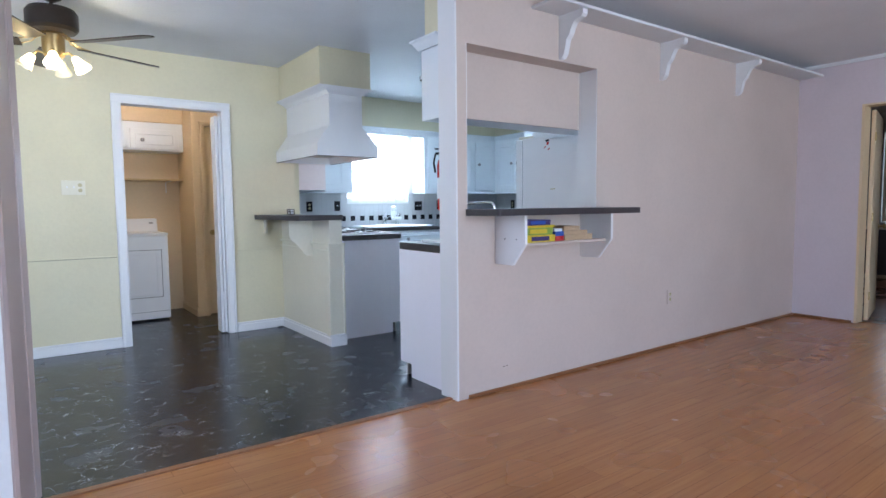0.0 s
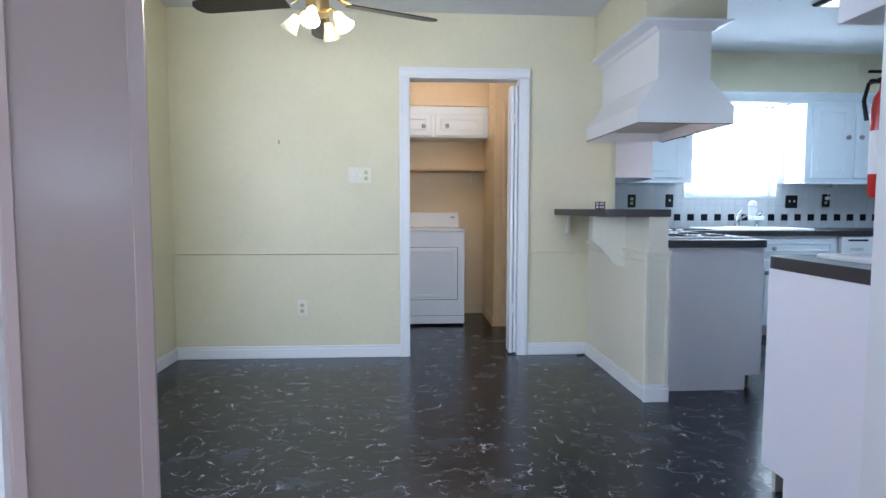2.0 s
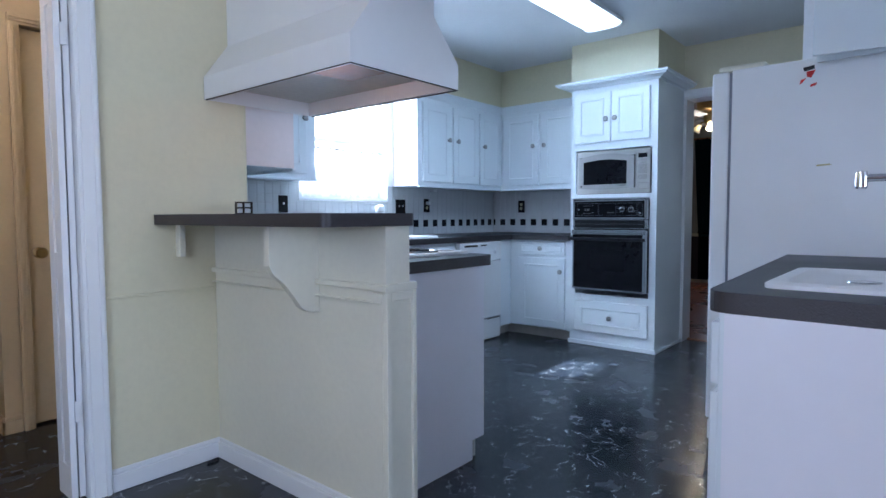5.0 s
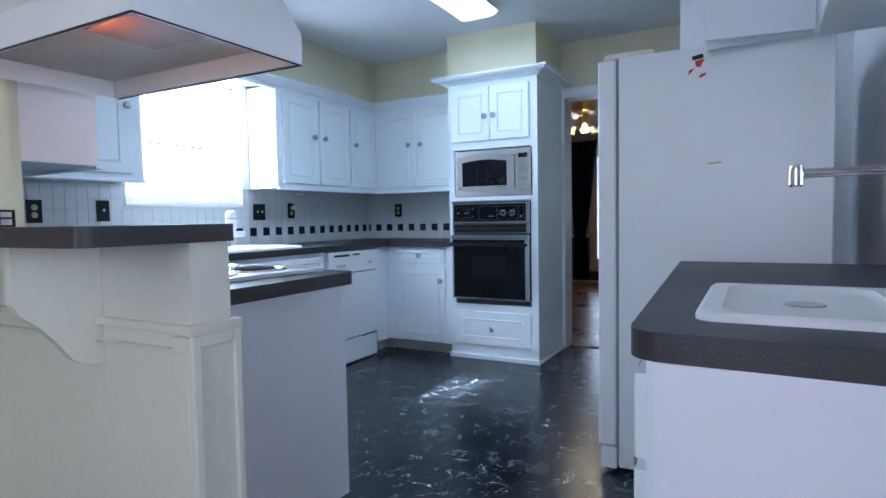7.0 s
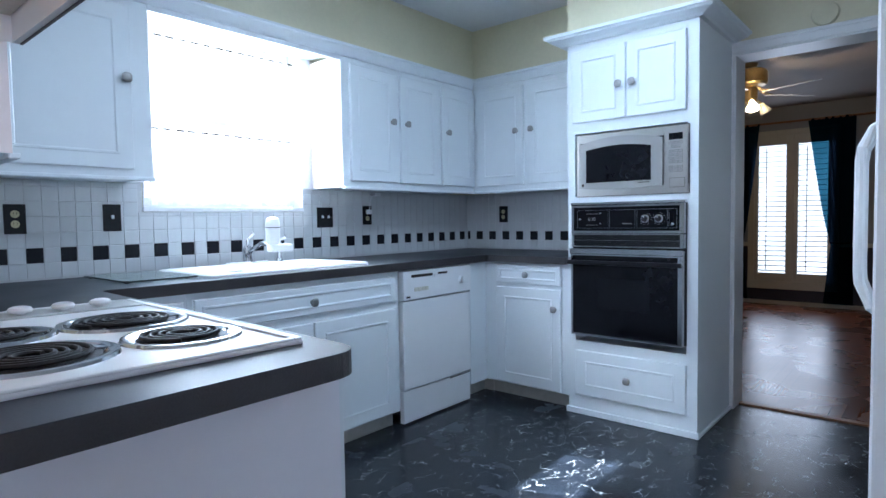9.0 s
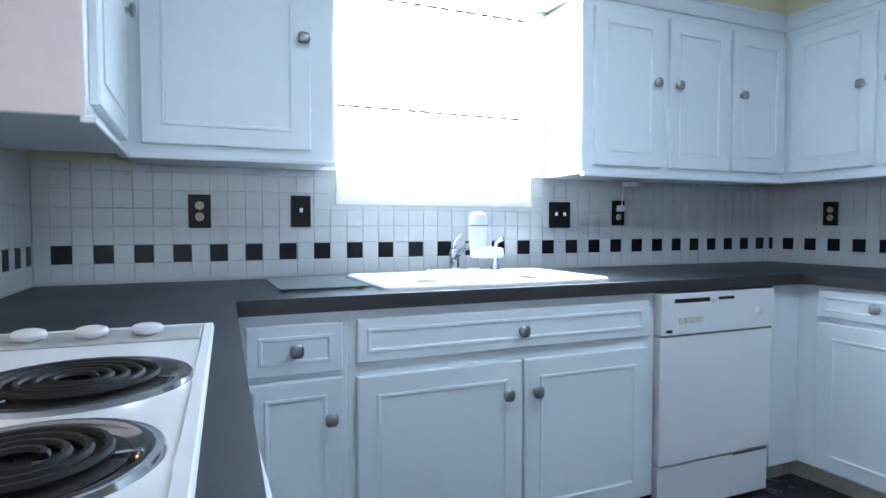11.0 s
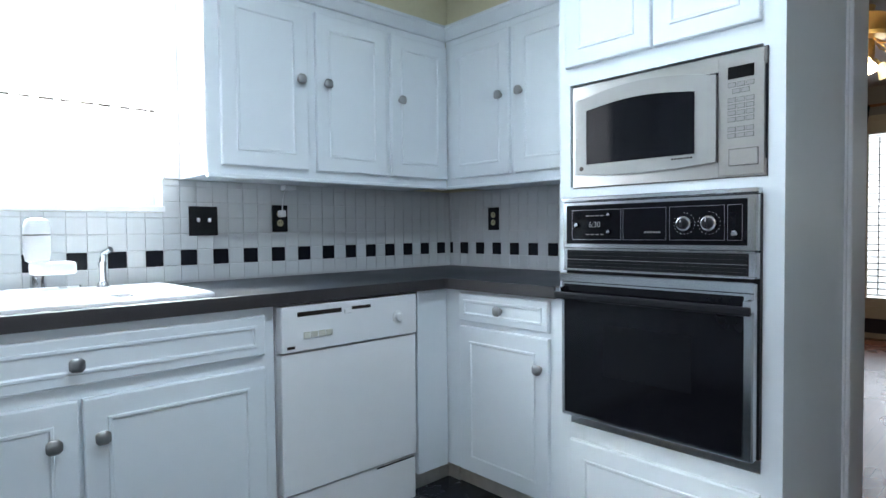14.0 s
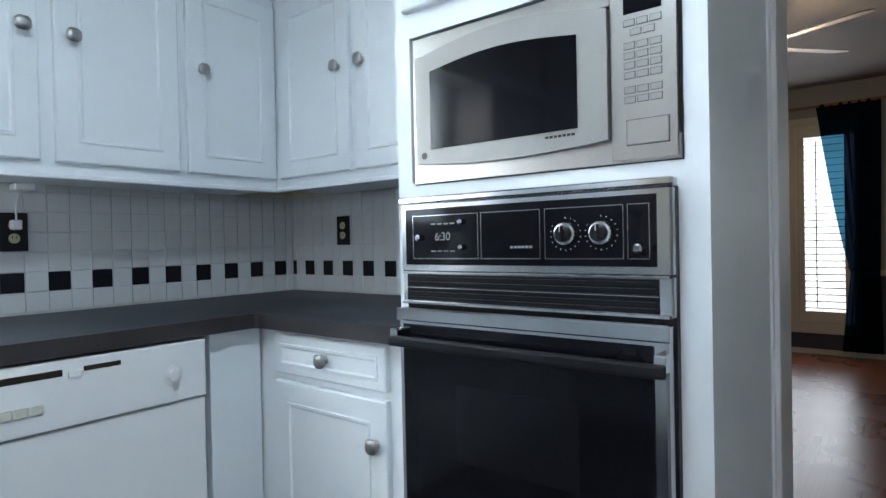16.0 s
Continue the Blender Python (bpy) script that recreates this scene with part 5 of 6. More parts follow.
# ---- sinks ----
def sink(name, label, x0, x1, y0, y1, z, bowls, depth, ledge=True):
    """Enamel sink: rim slab round the bowls, bowls with walls and floor."""
    o = thing(name, label, "sink")
    n = 6

    def rr(a, b, c, d, r, zz, bm):
        vs = []
        for cx, cy, a0 in ((b - r, c + r, -90), (b - r, d - r, 0), (a + r, d - r, 90), (a + r, c + r, 180)):
            for k in range(n + 1):
                t = radians(a0 + 90 * k / n)
                vs.append(bm.verts.new((cx + r * math.cos(t), cy + r * math.sin(t), zz)))
        return vs

    bm = B()
    outer = [rr(x0, x1, y0, y1, 0.035, z, bm), rr(x0, x1, y0, y1, 0.035, z + 0.010, bm), rr(x0 + 0.008, x1 - 0.008, y0 + 0.008, y1 - 0.008, 0.03, z + 0.016, bm)]
    for a, b in zip(outer, outer[1:]):
        for i in range(len(a)):
            bm.faces.new((a[i], a[(i + 1) % len(a)], b[(i + 1) % len(a)], b[i]))
    top_edges = [bm.edges.get((outer[-1][i], outer[-1][(i + 1) % len(outer[-1])])) for i in range(len(outer[-1]))]
    bm.faces.new(outer[0][::-1])
    for a0, a1, b0, b1 in bowls:
        l0 = rr(a0, a1, b0, b1, 0.045, z + 0.016, bm)
        l1 = rr(a0 + 0.008, a1 - 0.008, b0 + 0.008, b1 - 0.008, 0.04, z + 0.008, bm)
        l2 = rr(a0 + 0.025, a1 - 0.025, b0 + 0.025, b1 - 0.025, 0.04, z + 0.003, bm)
        for a, b in ((l0, l1), (l1, l2)):
            for i in range(len(a)):
                bm.faces.new((a[i], a[(i + 1) % len(a)], b[(i + 1) % len(a)], b[i]))
        bm.faces.new(l2)
        top_edges += [bm.edges.get((l0[i], l0[(i + 1) % len(l0)])) for i in range(len(l0))]
    bmesh.ops.triangle_fill(bm, edges=top_edges, use_beauty=True)
    part("basin", bm, M_APPL, o, "", True)
    for a0, a1, b0, b1 in bowls:
        bm = B()
        lathe(bm, [(0.038, z + 0.0035), (0.036, z + 0.0055), (0.025, z + 0.0045)], ((a0 + a1) / 2, (b0 + b1) / 2, 0), 18)
        part("drain", bm, M_CHROME, o, "chrome drain", True)
    return o


sink("kitchen_sink", "white enamel double kitchen sink set in the dark worktop", 3.235, 4.10, 5.695, 6.235, 0.9115, [(3.27, 3.652, 5.73, 6.115), (3.682, 4.065, 5.73, 6.115)], 0.1)
sink("bar_sink", "small off-white enamel bar sink set in the peninsula", 2.135, 2.625, 2.66, 3.055, 0.9115, [(2.175, 2.585, 2.74, 3.015)], 0.1)

fa = thing("kitchen_faucet", "chrome kitchen faucet carrying a white water filter", "faucet")
FX0, FYF, FZ = 3.69, 6.195, 0.927
bm = B()
prism(bm, [(FX0 + 0.125 * math.cos(t) , FYF + 0.028 * math.sin(t)) for t in [2 * math.pi * k / 28 for k in range(28)]], FZ, FZ + 0.012, "z")
part("base_plate", bm, M_CHROME, fa, "", True)
bm = B()
lathe(bm, [(0.024, FZ + 0.01), (0.022, FZ + 0.05), (0.024, FZ + 0.075), (0.016, FZ + 0.092), (0.006, FZ + 0.096)], (FX0, FYF, 0), 20)
part("valve_body", bm, M_CHROME, fa, "", True)
bm = B()
tube(bm, [(FX0, FYF, FZ + 0.085), (FX0 - 0.004, FYF - 0.012, FZ + 0.125), (FX0 + 0.02, FYF - 0.03, FZ + 0.160)], 0.009, 10)
part("lever", bm, M_CHROME, fa, "", True)
bm = B()
tube(bm, [(FX0, FYF, FZ + 0.045), (FX0 - 0.008, FYF - 0.07, FZ + 0.080), (FX0 - 0.035, FYF - 0.20, FZ + 0.112), (FX0 - 0.048, FYF - 0.270, FZ + 0.10)], 0.011, 12)
part("spout", bm, M_CHROME, fa, "", True)
wf = thing("water_filter", "white faucet-mounted water filter with a rounded cap", "water filter")
bm = B()
lathe(bm, [(0.020, 0.0), (0.030, 0.008), (0.034, 0.03), (0.034, 0.082)], (FX0 - 0.040, FYF - 0.300, FZ + 0.105), 22)
part("cartridge", bm, M_APPL, wf, "", True)
bm = B()
lathe(bm, [(0.0345, 0.083), (0.034, 0.11), (0.027, 0.127), (0.010, 0.134)], (FX0 - 0.040, FYF - 0.300, FZ + 0.105), 22)
part("cap", bm, M_APPL, wf, "", True)
bm = B()
box(bm, FX0 - 0.060, FX0 + 0.055, FYF - 0.330, FYF - 0.268, FZ + 0.070, FZ + 0.108, 0.012, 3)
part("outlet_body", bm, M_APPL, wf, "", True)
bm = B()
lathe(bm, [(0.0347, 0.0), (0.0347, 0.003)], (FX0 - 0.040, FYF - 0.300, FZ + 0.187), 22)
part("seam", bm, M_BLACK, wf, "dark seam ring")
sp = thing("side_sprayer", "chrome side sprayer beside the kitchen faucet", "faucet")
bm = B()
lathe(bm, [(0.021, FZ), (0.018, FZ + 0.012), (0.012, FZ + 0.02), (0.012, FZ + 0.07), (0.014, FZ + 0.09)], (3.882, FYF, 0), 16)
part("holder", bm, M_CHROME, sp, "", True)
bm = B()
tube(bm, [(3.882, FYF, FZ + 0.085), (3.885, FYF - 0.01, FZ + 0.12), (3.902, FYF - 0.035, FZ + 0.135)], 0.011, 10)
part("spray_head", bm, M_CHROME, sp, "", True)

gb = thing("cutting_board", "green-tinted glass cutting board lying on the worktop", "cutting board")
bm = B()
box(bm, 2.93, 3.215, 5.78, 6.23, 0.918, 0.924, 0.002)
part("glass_slab", bm, M_TGLASS, gb)
for x in (2.95, 3.185):
    for y in (5.82, 6.20):
        bm = B()
        cyl(bm, (x, y, 0.912), (x, y, 0.918), 0.008, n=10)
        part("foot", bm, M_BLACK, gb)

bf = thing("bar_faucet", "chrome bar faucet with a long straight spout", "faucet")
bm = B()
lathe(bm, [(0.03, 0.912), (0.028, 0.925), (0.014, 0.935), (0.013, 1.10)], (2.44, 2.615, 0), 18)
part("post", bm, M_CHROME, bf, "", True)
bm = B()
tube(bm, [(2.44, 2.615, 1.10), (2.44, 2.617, 1.15), (2.438, 2.632, 1.172), (2.435, 2.66, 1.176), (2.402, 2.875, 1.172), (2.400, 2.897, 1.170)], 0.009, 12)
part("spout", bm, M_CHROME, bf, "", True)
bm = B()
lathe(bm, [(0.011, 1.146), (0.014, 1.150), (0.014, 1.172), (0.012, 1.188), (0.006, 1.190)], (2.400, 2.893, 0), 16)
part("aerator", bm, M_CHROME, bf, "", True)

# ---- fridge ----
fr = thing("refrigerator", "white refrigerator with peeling red stickers and stains on its side", "refrigerator")
RX0, RX1, RY0, RY1, RZ = 3.505, 4.30, 2.72, 3.46, 1.735
bm = B()
box(bm, RX0, RX1, RY0, RY1, 0.03, RZ, 0.006, 2)
part("case", bm, M_APPL, fr)
for x0, x1 in ((RX0 + 0.002, RX0 + 0.355), (RX0 + 0.361, RX1 - 0.002)):
    bm = B()
    box(bm, x0, x1, RY1 + 0.012, RY1 + 0.085, 0.12, RZ - 0.004, 0.012, 3)
    dd = part("door", bm, M_APPL, fr)
    hx = x1 - 0.04 if x0 < RX0 + 0.1 else x0 + 0.04
    bm = B()
    tube(bm, [(hx, RY1 + 0.083, 0.885), (hx, RY1 + 0.108, 0.905), (hx, RY1 + 0.132, 0.965), (hx, RY1 + 0.134, 1.00), (hx, RY1 + 0.134, 1.27), (hx, RY1 + 0.130, 1.30), (hx, RY1 + 0.108, 1.345), (hx, RY1 + 0.083, 1.36)], 0.012, 10)
    part("handle", bm, M_APPL, dd, "white bar handle", True)
bm = B()
box(bm, RX0 + 0.01, RX1 - 0.01, RY1, RY1 + 0.012, 0.12, RZ - 0.01)
part("door_gasket", bm, mat("grey_gasket", (0.22, 0.24, 0.28), 0.6), fr, "grey door gasket")
bm = B()
box(bm, RX0 + 0.005, RX1 - 0.005, RY1 + 0.01, RY1 + 0.075, 0.02, 0.112, 0.003)
part("base_grille", bm, M_APPL, fr)
bm = B()
box(bm, RX0 + 0.01, RX0 + 0.11, RY1 - 0.13, RY1 + 0.06, RZ - 0.002, RZ + 0.022, 0.008, 2)
part("hinge_cover", bm, M_CREAM, fr, "cream hinge cover")
for nm, pts, mt, lb in (("sticker", [(3.185, 1.700), (3.145, 1.706), (3.143, 1.690), (3.181, 1.684)], M_BLACK, "scrap of a black sticker"),
                        ("sticker", [(3.173, 1.682), (3.139, 1.686), (3.155, 1.655), (3.170, 1.660)], M_RED, "scrap of a red sticker"),
                        ("sticker", [(3.193, 1.650), (3.173, 1.656), (3.185, 1.640), (3.197, 1.630)], M_RED, "scrap of a red sticker"),
                        ("sticker", [(3.155, 1.628), (3.133, 1.634), (3.137, 1.622), (3.160, 1.616)], M_RED, "scrap of a red sticker")):
    bm = B()
    prism(bm, pts, RX0 - 0.0008, RX0 - 0.0001, "x")
    part(nm, bm, mt, fr, lb)
bm = B()
prism(bm, [(3.130, 1.291), (3.080, 1.294), (3.073, 1.287), (3.125, 1.284)], RX0 - 0.0008, RX0 - 0.0001, "x")
part("stain", bm, M_STAIN, fr, "yellowed glue stain")

# ---- cupboards over the peninsula ----
pu = cabinet("wall_cabinet", "white painted wall cabinet above the pass-through with its end door open", pose(3.42, 2.79, 1.69, 0, 0, 180), 1.43, 0.43, 0.235,
             [("door", 0.36, 0.70, 0.02, 0.41, 0.66, 0.08), ("door", 0.71, 1.05, 0.02, 0.41, 0.75, 0.08), ("door", 1.06, 1.41, 0.02, 0.41, 1.10, 0.08)])
for x, ang, y in ((3.405, 84, 2.80), (3.36, 100, 2.80)):
    bm = B()
    ring_slab(bm, 0, 0.33, 0.0, 0.39, 0, 0.019, door_prof(0.33, 0.39))
    p = part("open_door", bm, M_CAB, pu)
    p.matrix_basis = pu.matrix_basis.inverted() @ pose(x, y, 1.70, 0, 0, ang)
    add_knob(p, 0.29, -0.0195, 0.06)
crown_run("crown_moulding", [(3.42, 2.79), (1.985, 2.79), (1.985, 2.56)][::-1][::-1], 2.12, "white crown moulding above the pass-through cupboards")
struct("pass_soffit", [(2.0, 3.45, 2.56, 2.76, 2.18, CEIL)], M_YELLOW, "pale yellow painted soffit")
struct("cabinet_back", [(2.03, 3.19, 2.545, 2.553, 1.69, 2.09)], M_PINK, "pink painted back of the wall cupboards")

# ---- fire extinguisher ----
fe = thing("fire_extinguisher", "red fire extinguisher hung on the partition behind the post", "fire extinguisher")
ex, ey = 2.030, 2.632
bm = B()
lathe(bm, [(0.026, 1.13), (0.033, 1.145), (0.033, 1.40), (0.028, 1.43), (0.016, 1.45), (0.014, 1.47)], (ex, ey, 0), 22)
part("cylinder", bm, M_RED, fe, "", True)
bm = B()
lathe(bm, [(0.0335, 1.20), (0.0335, 1.33)], (ex, ey, 0), 22)
part("label_band", bm, M_TRIM, fe, "white label band", True)
bm = B()
box(bm, ex - 0.05, ex + 0.02, ey - 0.008, ey + 0.008, 1.47, 1.482, 0.003)
part("handle", bm, M_BLACK, fe)
bm = B()
box(bm, ex - 0.055, ex + 0.015, ey - 0.006, ey + 0.006, 1.50, 1.508, 0.002)
part("lever", bm, M_BLACK, fe)
bm = B()
cyl(bm, (ex, ey, 1.465), (ex, ey, 1.505), 0.010, n=12)
part("valve", bm, M_DARKMET, fe)
bm = B()
tube(bm, [(ex - 0.01, ey, 1.485), (ex - 0.045, ey + 0.01, 1.47), (ex - 0.058, ey + 0.01, 1.42), (ex - 0.050, ey + 0.005, 1.36)], 0.006, 8)
part("hose", bm, M_BLACK, fe, "black hose", True)
bm = B()
box(bm, ex - 0.02, ex + 0.02, 2.556, ey - 0.032, 1.38, 1.40, 0.002)
part("hook", bm, M_DARKMET, fe)

# ---- pass-through brackets, shelf and games ----
def side_bracket(x):
    o = thing("counter_bracket", "white painted board bracket under the pass-through counter", "bracket", "brackets under the pass-through counter")
    bm = B()
    prism(bm, [(2.388, 1.097), (2.13, 1.097), (2.13, 0.93), (2.235, 0.80), (2.388, 0.80)], x, x + 0.02, "x")
    part("board", bm, M_TRIM, o)
    return o


for y in (2.20, 2.30):
    o = thing("bracket_screw", "small dark screw head in the white counter bracket", "screw", "screws in the counter bracket", pose(2.245, y, 0.955))
    bm = B()
    cyl(bm, (0, 0, 0), (-0.002, 0, 0), 0.004, n=10)
    part("head", bm, M_DARKMET, o)
side_bracket(2.245)
side_bracket(3.02)
sh = thing("under_shelf", "small pink painted shelf between the counter brackets", "shelf")
bm = B()
box(bm, 2.265, 3.02, 2.17, 2.388, 0.915, 0.932, 0.002)
part("board", bm, M_PINK, sh)


def game_box(x0, x1, y0, y1, z0, z1, material, label, stripe=None):
    o = thing("game_box", label, "board game box", "games on the under-counter shelf")
    bm = B()
    box(bm, x0, x1, y0, y1, z0, z1 - (z1 - z0) * 0.35, 0.0015)
    part("tray", bm, material, o)
    bm = B()
    box(bm, x0 - 0.001, x1 + 0.001, y0 - 0.001, y1 + 0.001, z1 - (z1 - z0) * 0.35 + 0.0005, z1, 0.0015)
    part("lid", bm, material, o)
    if stripe:
        bm = B()
        box(bm, x0 + (x1 - x0) * 0.25, x1 - (x1 - x0) * 0.2, y0 - 0.003, y0 - 0.001, z0 + (z1 - z0) * 0.2, z1 - (z1 - z0) * 0.2)
        part("printed_panel", bm, stripe, o)
    return o


game_box(2.29, 2.56, 2.19, 2.38, 0.932, 0.975, M_YBOX, "yellow game box with a dark blue printed side", M_PURPLE)
game_box(2.285, 2.55, 2.20, 2.38, 0.9755, 1.018, mat("green_print", (0.30, 0.42, 0.06), 0.5, var=0.08), "green and yellow game box", M_YBOX)
game_box(2.29, 2.57, 2.20, 2.38, 1.0185, 1.033, M_YBOX, "flat orange-yellow game box")
game_box(2.30, 2.53, 2.20, 2.38, 1.0335, 1.066, M_PURPLE, "purple game box with a blue printed side", M_BLUE)
game_box(2.575, 2.65, 2.20, 2.36, 0.932, 0.962, M_RED, "small red game box")
game_box(2.57, 2.65, 2.20, 2.36, 0.9625, 0.990, M_BLUE, "small blue game box")
game_box(2.575, 2.645, 2.21, 2.36, 0.9905, 1.008, M_TRIM, "small white game box")
game_box(2.66, 2.92, 2.20, 2.37, 0.932, 0.968, M_CARD, "brown cardboard box lying flat")
game_box(2.66, 2.88, 2.21, 2.37, 0.9685, 0.992, M_CARD, "brown cardboard box lying flat")
game_box(2.67, 2.82, 2.22, 2.37, 0.9925, 1.020, M_CARD, "small brown cardboard box")


# ---- brackets at the top of the pink wall ----
def wall_corbel(x):
    o = thing("wall_corbel", "white scrolled wooden bracket under the pink ledge", "bracket", "brackets along the top of the pink wall")
    bm = B()
    pts = [(2.389, 2.375), (2.19, 2.375), (2.19, 2.345), (2.205, 2.33), (2.235, 2.325), (2.265, 2.31), (2.285, 2.28), (2.30, 2.24), (2.325, 2.215), (2.335, 2.17), (2.345, 2.13), (2.365, 2.105), (2.389, 2.10)]
    prism(bm, pts, x, x + 0.045, "x")
    part("bracket", bm, M_TRIM, o)
    return o


for x in (2.80, 3.92, 5.05):
    wall_corbel(x)
struct("wall_ledge", [(2.55, 6.29, 2.17, 2.389, 2.376, 2.395)], M_CEIL, "white painted ledge along the top of the wall", 0.003)
struct("ceiling_trim", [(6.28, 6.30, -3.4, 2.38, CEIL - 0.03, CEIL)], M_TRIM, "thin white strip where wall meets ceiling")


# ---- ceiling fans ----
def ceiling_fan(name, label, x, y, zb, R, a0, blade_m, motor_m, shades, blades=5):
    o = thing(name, label, "ceiling fan", "", pose(x, y, 0))
    bm = B()
    cyl(bm, (0, 0, zb + 0.26), (0, 0, CEIL - 0.001), 0.011, n=12)
    part("down_rod", bm, motor_m, o)
    bm = B()
    lathe(bm, [(0.02, CEIL - 0.05), (0.055, CEIL - 0.03), (0.065, CEIL - 0.001)], n=24)
    part("ceiling_cup", bm, motor_m, o, "", True)
    bm = B()
    lathe(bm, [(0.06, zb + 0.095), (0.125, zb + 0.105), (0.142, zb + 0.125), (0.142, zb + 0.215), (0.125, zb + 0.24), (0.05, zb + 0.262)], n=32)
    part("motor", bm, motor_m, o, "", True)
    bm = B()
    lathe(bm, [(0.02, zb - 0.055), (0.055, zb - 0.045), (0.062, zb + 0.0), (0.062, zb + 0.085), (0.055, zb + 0.094)], n=24)
    part("switch_housing", bm, M_BRASS, o, "brass switch housing", True)
    for k in range(blades):
        a = a0 + 360 / blades * k
        m = pose(0, 0, 0, 0, 0, a) @ pose(0, 0, zb + 0.03, 11)
        bm = B()
        w0, w1 = 0.052, 0.066
        out = [(0.17, -w0), (R - 0.06, -w1), (R - 0.02, -w1 * 0.8), (R, -w1 * 0.3), (R, w1 * 0.3), (R - 0.02, w1 * 0.8), (R - 0.06, w1), (0.17, w0)]
        prism(bm, out, -0.003, 0.003, "z")
        p = part("blade", bm, blade_m, o)
        p.matrix_basis = m
        bm = B()
        for s in (-1, 1):
            tube(bm, [(0.075, s * 0.008, 0.058), (0.12, s * 0.022, 0.02), (0.17, s * 0.034, 0.006), (0.215, s * 0.02, 0.005)], 0.005, 6)
        p = part("blade_arm", bm, M_BRASS, o, "scrolled brass blade arm")
        p.matrix_basis = m
    for k, (a, lit) in enumerate(shades):
        ca, sa = math.cos(radians(a)), math.sin(radians(a))
        bm = B()
        tube(bm, [(ca * 0.04, sa * 0.04, zb - 0.03), (ca * 0.085, sa * 0.085, zb - 0.02), (ca * 0.11, sa * 0.11, zb - 0.045)], 0.008, 8)
        part("light_arm", bm, M_BRASS, o)
        m = pose(ca * 0.11, sa * 0.11, zb - 0.045, 0, 0, a) @ pose(0, 0, 0, 0, 145, 0)
        bm = B()
        prof_ = [(0.018, 0.0), (0.024, 0.012), (0.030, 0.04), (0.044, 0.075), (0.050, 0.092)]
        rings_ = []
        for r, h in prof_:
            rings_.append([bm.verts.new((r * math.cos(t), r * math.sin(t), h)) for t in [2 * math.pi * i / 20 for i in range(20)]])
        for p0, p1 in zip(rings_, rings_[1:]):
            for i in range(20):
                bm.faces.new((p0[i], p0[(i + 1) % 20], p1[(i + 1) % 20], p1[i]))
        p = part("lamp_shade", bm, M_SHADE, o, "fluted frosted glass shade", True)
        p.matrix_basis = m
        p.visible_shadow = False
        bm = B()
        lathe(bm, [(0.012, 0.005), (0.020, 0.03), (0.026, 0.055), (0.018, 0.078), (0.006, 0.083)], n=16)
        p2 = part("light_bulb", bm, M_BULB if lit else M_SHADE, o, "lit light bulb" if lit else "unlit light bulb", True)
        p2.matrix_basis = m
        p2.visible_shadow = False
    return o


ceiling_fan("ceiling_fan", "black ceiling fan with brass fittings and a lit lamp cluster", 0.13, 4.12, 2.155, 0.70, 24, M_DARKMET, M_DARKMET, [(-20, True), (-95, True), (170, True), (70, False)])
ceiling_fan("ceiling_fan", "pale-bladed brass ceiling fan with one lit lamp", 7.84, 4.74, 2.19, 0.62, 30, mat("pale_blade", (0.42, 0.38, 0.36), 0.4, var=0.06), M_BRASS, [(200, True), (80, False), (320, False)])

# ---- fluorescent ceiling light ----
fl = thing("ceiling_light", "long fluorescent ceiling light with a glowing ribbed diffuser", "ceiling light")
bm = B()
box(bm, 3.30, 4.70, 4.47, 4.77, CEIL - 0.03, CEIL - 0.001, 0.004)
part("housing", bm, M_TRIM, fl)
bm = B()
prism(bm, [(4.475, CEIL - 0.03), (4.50, CEIL - 0.048), (4.54, CEIL - 0.056), (4.70, CEIL - 0.056), (4.74, CEIL - 0.048), (4.765, CEIL - 0.03)], 3.33, 4.67, "x")
part("diffuser", bm, M_TUBE, fl, "glowing white diffuser")
for x in (3.305, 4.67):
    bm = B()
    prism(bm, [(4.47, CEIL - 0.03), (4.495, CEIL - 0.052), (4.54, CEIL - 0.060), (4.70, CEIL - 0.060), (4.745, CEIL - 0.052), (4.77, CEIL - 0.03)], x, x + 0.025, "x")
    part("end_cap", bm, M_BLACK if x < 4 else M_TRIM, fl, "end cap")

# ---- dryer and laundry fittings ----
dy = thing("clothes_dryer", "white front-loading clothes dryer with a rear control panel", "clothes dryer")
DX0, DX1, DY0 = 0.46, 1.135, 6.29
bm = B()
box(bm, DX0, DX1, DY0, DY0 + 0.64, 0.02, 0.885, 0.010, 2)
part("cabinet_body", bm, M_APPL, dy)
bm = B()
box(bm, DX0 - 0.004, DX1 + 0.004, DY0 - 0.008, DY0 + 0.64, 0.885, 0.912, 0.008, 2)
part("top_lid", bm, M_APPL, dy)
bm = B()
prism(bm, [(DY0 + 0.42, 0.912), (DY0 + 0.47, 1.055), (DY0 + 0.64, 1.055), (DY0 + 0.64, 0.912)], DX0 + 0.005, DX1 - 0.02, "x")
cpn = part("control_console", bm, M_APPL, dy)
bm = B()
box(bm, DX1 - 0.10, DX1 - 0.06, DY0 + 0.448, DY0 + 0.46, 1.0, 1.015)
part("badge", bm, mat("grey_print", (0.35, 0.36, 0.38), 0.5), cpn)
bm = B()
ring_slab(bm, DX0 + 0.05, DX1 - 0.085, 0.265, 0.72, DY0 - 0.0005, 0.012, [(0.006, 0.0), (0.03, 0.0), (0.034, -0.002)])
part("drum_door", bm, M_APPL, dy, "rectangular dryer door")
bm = B()
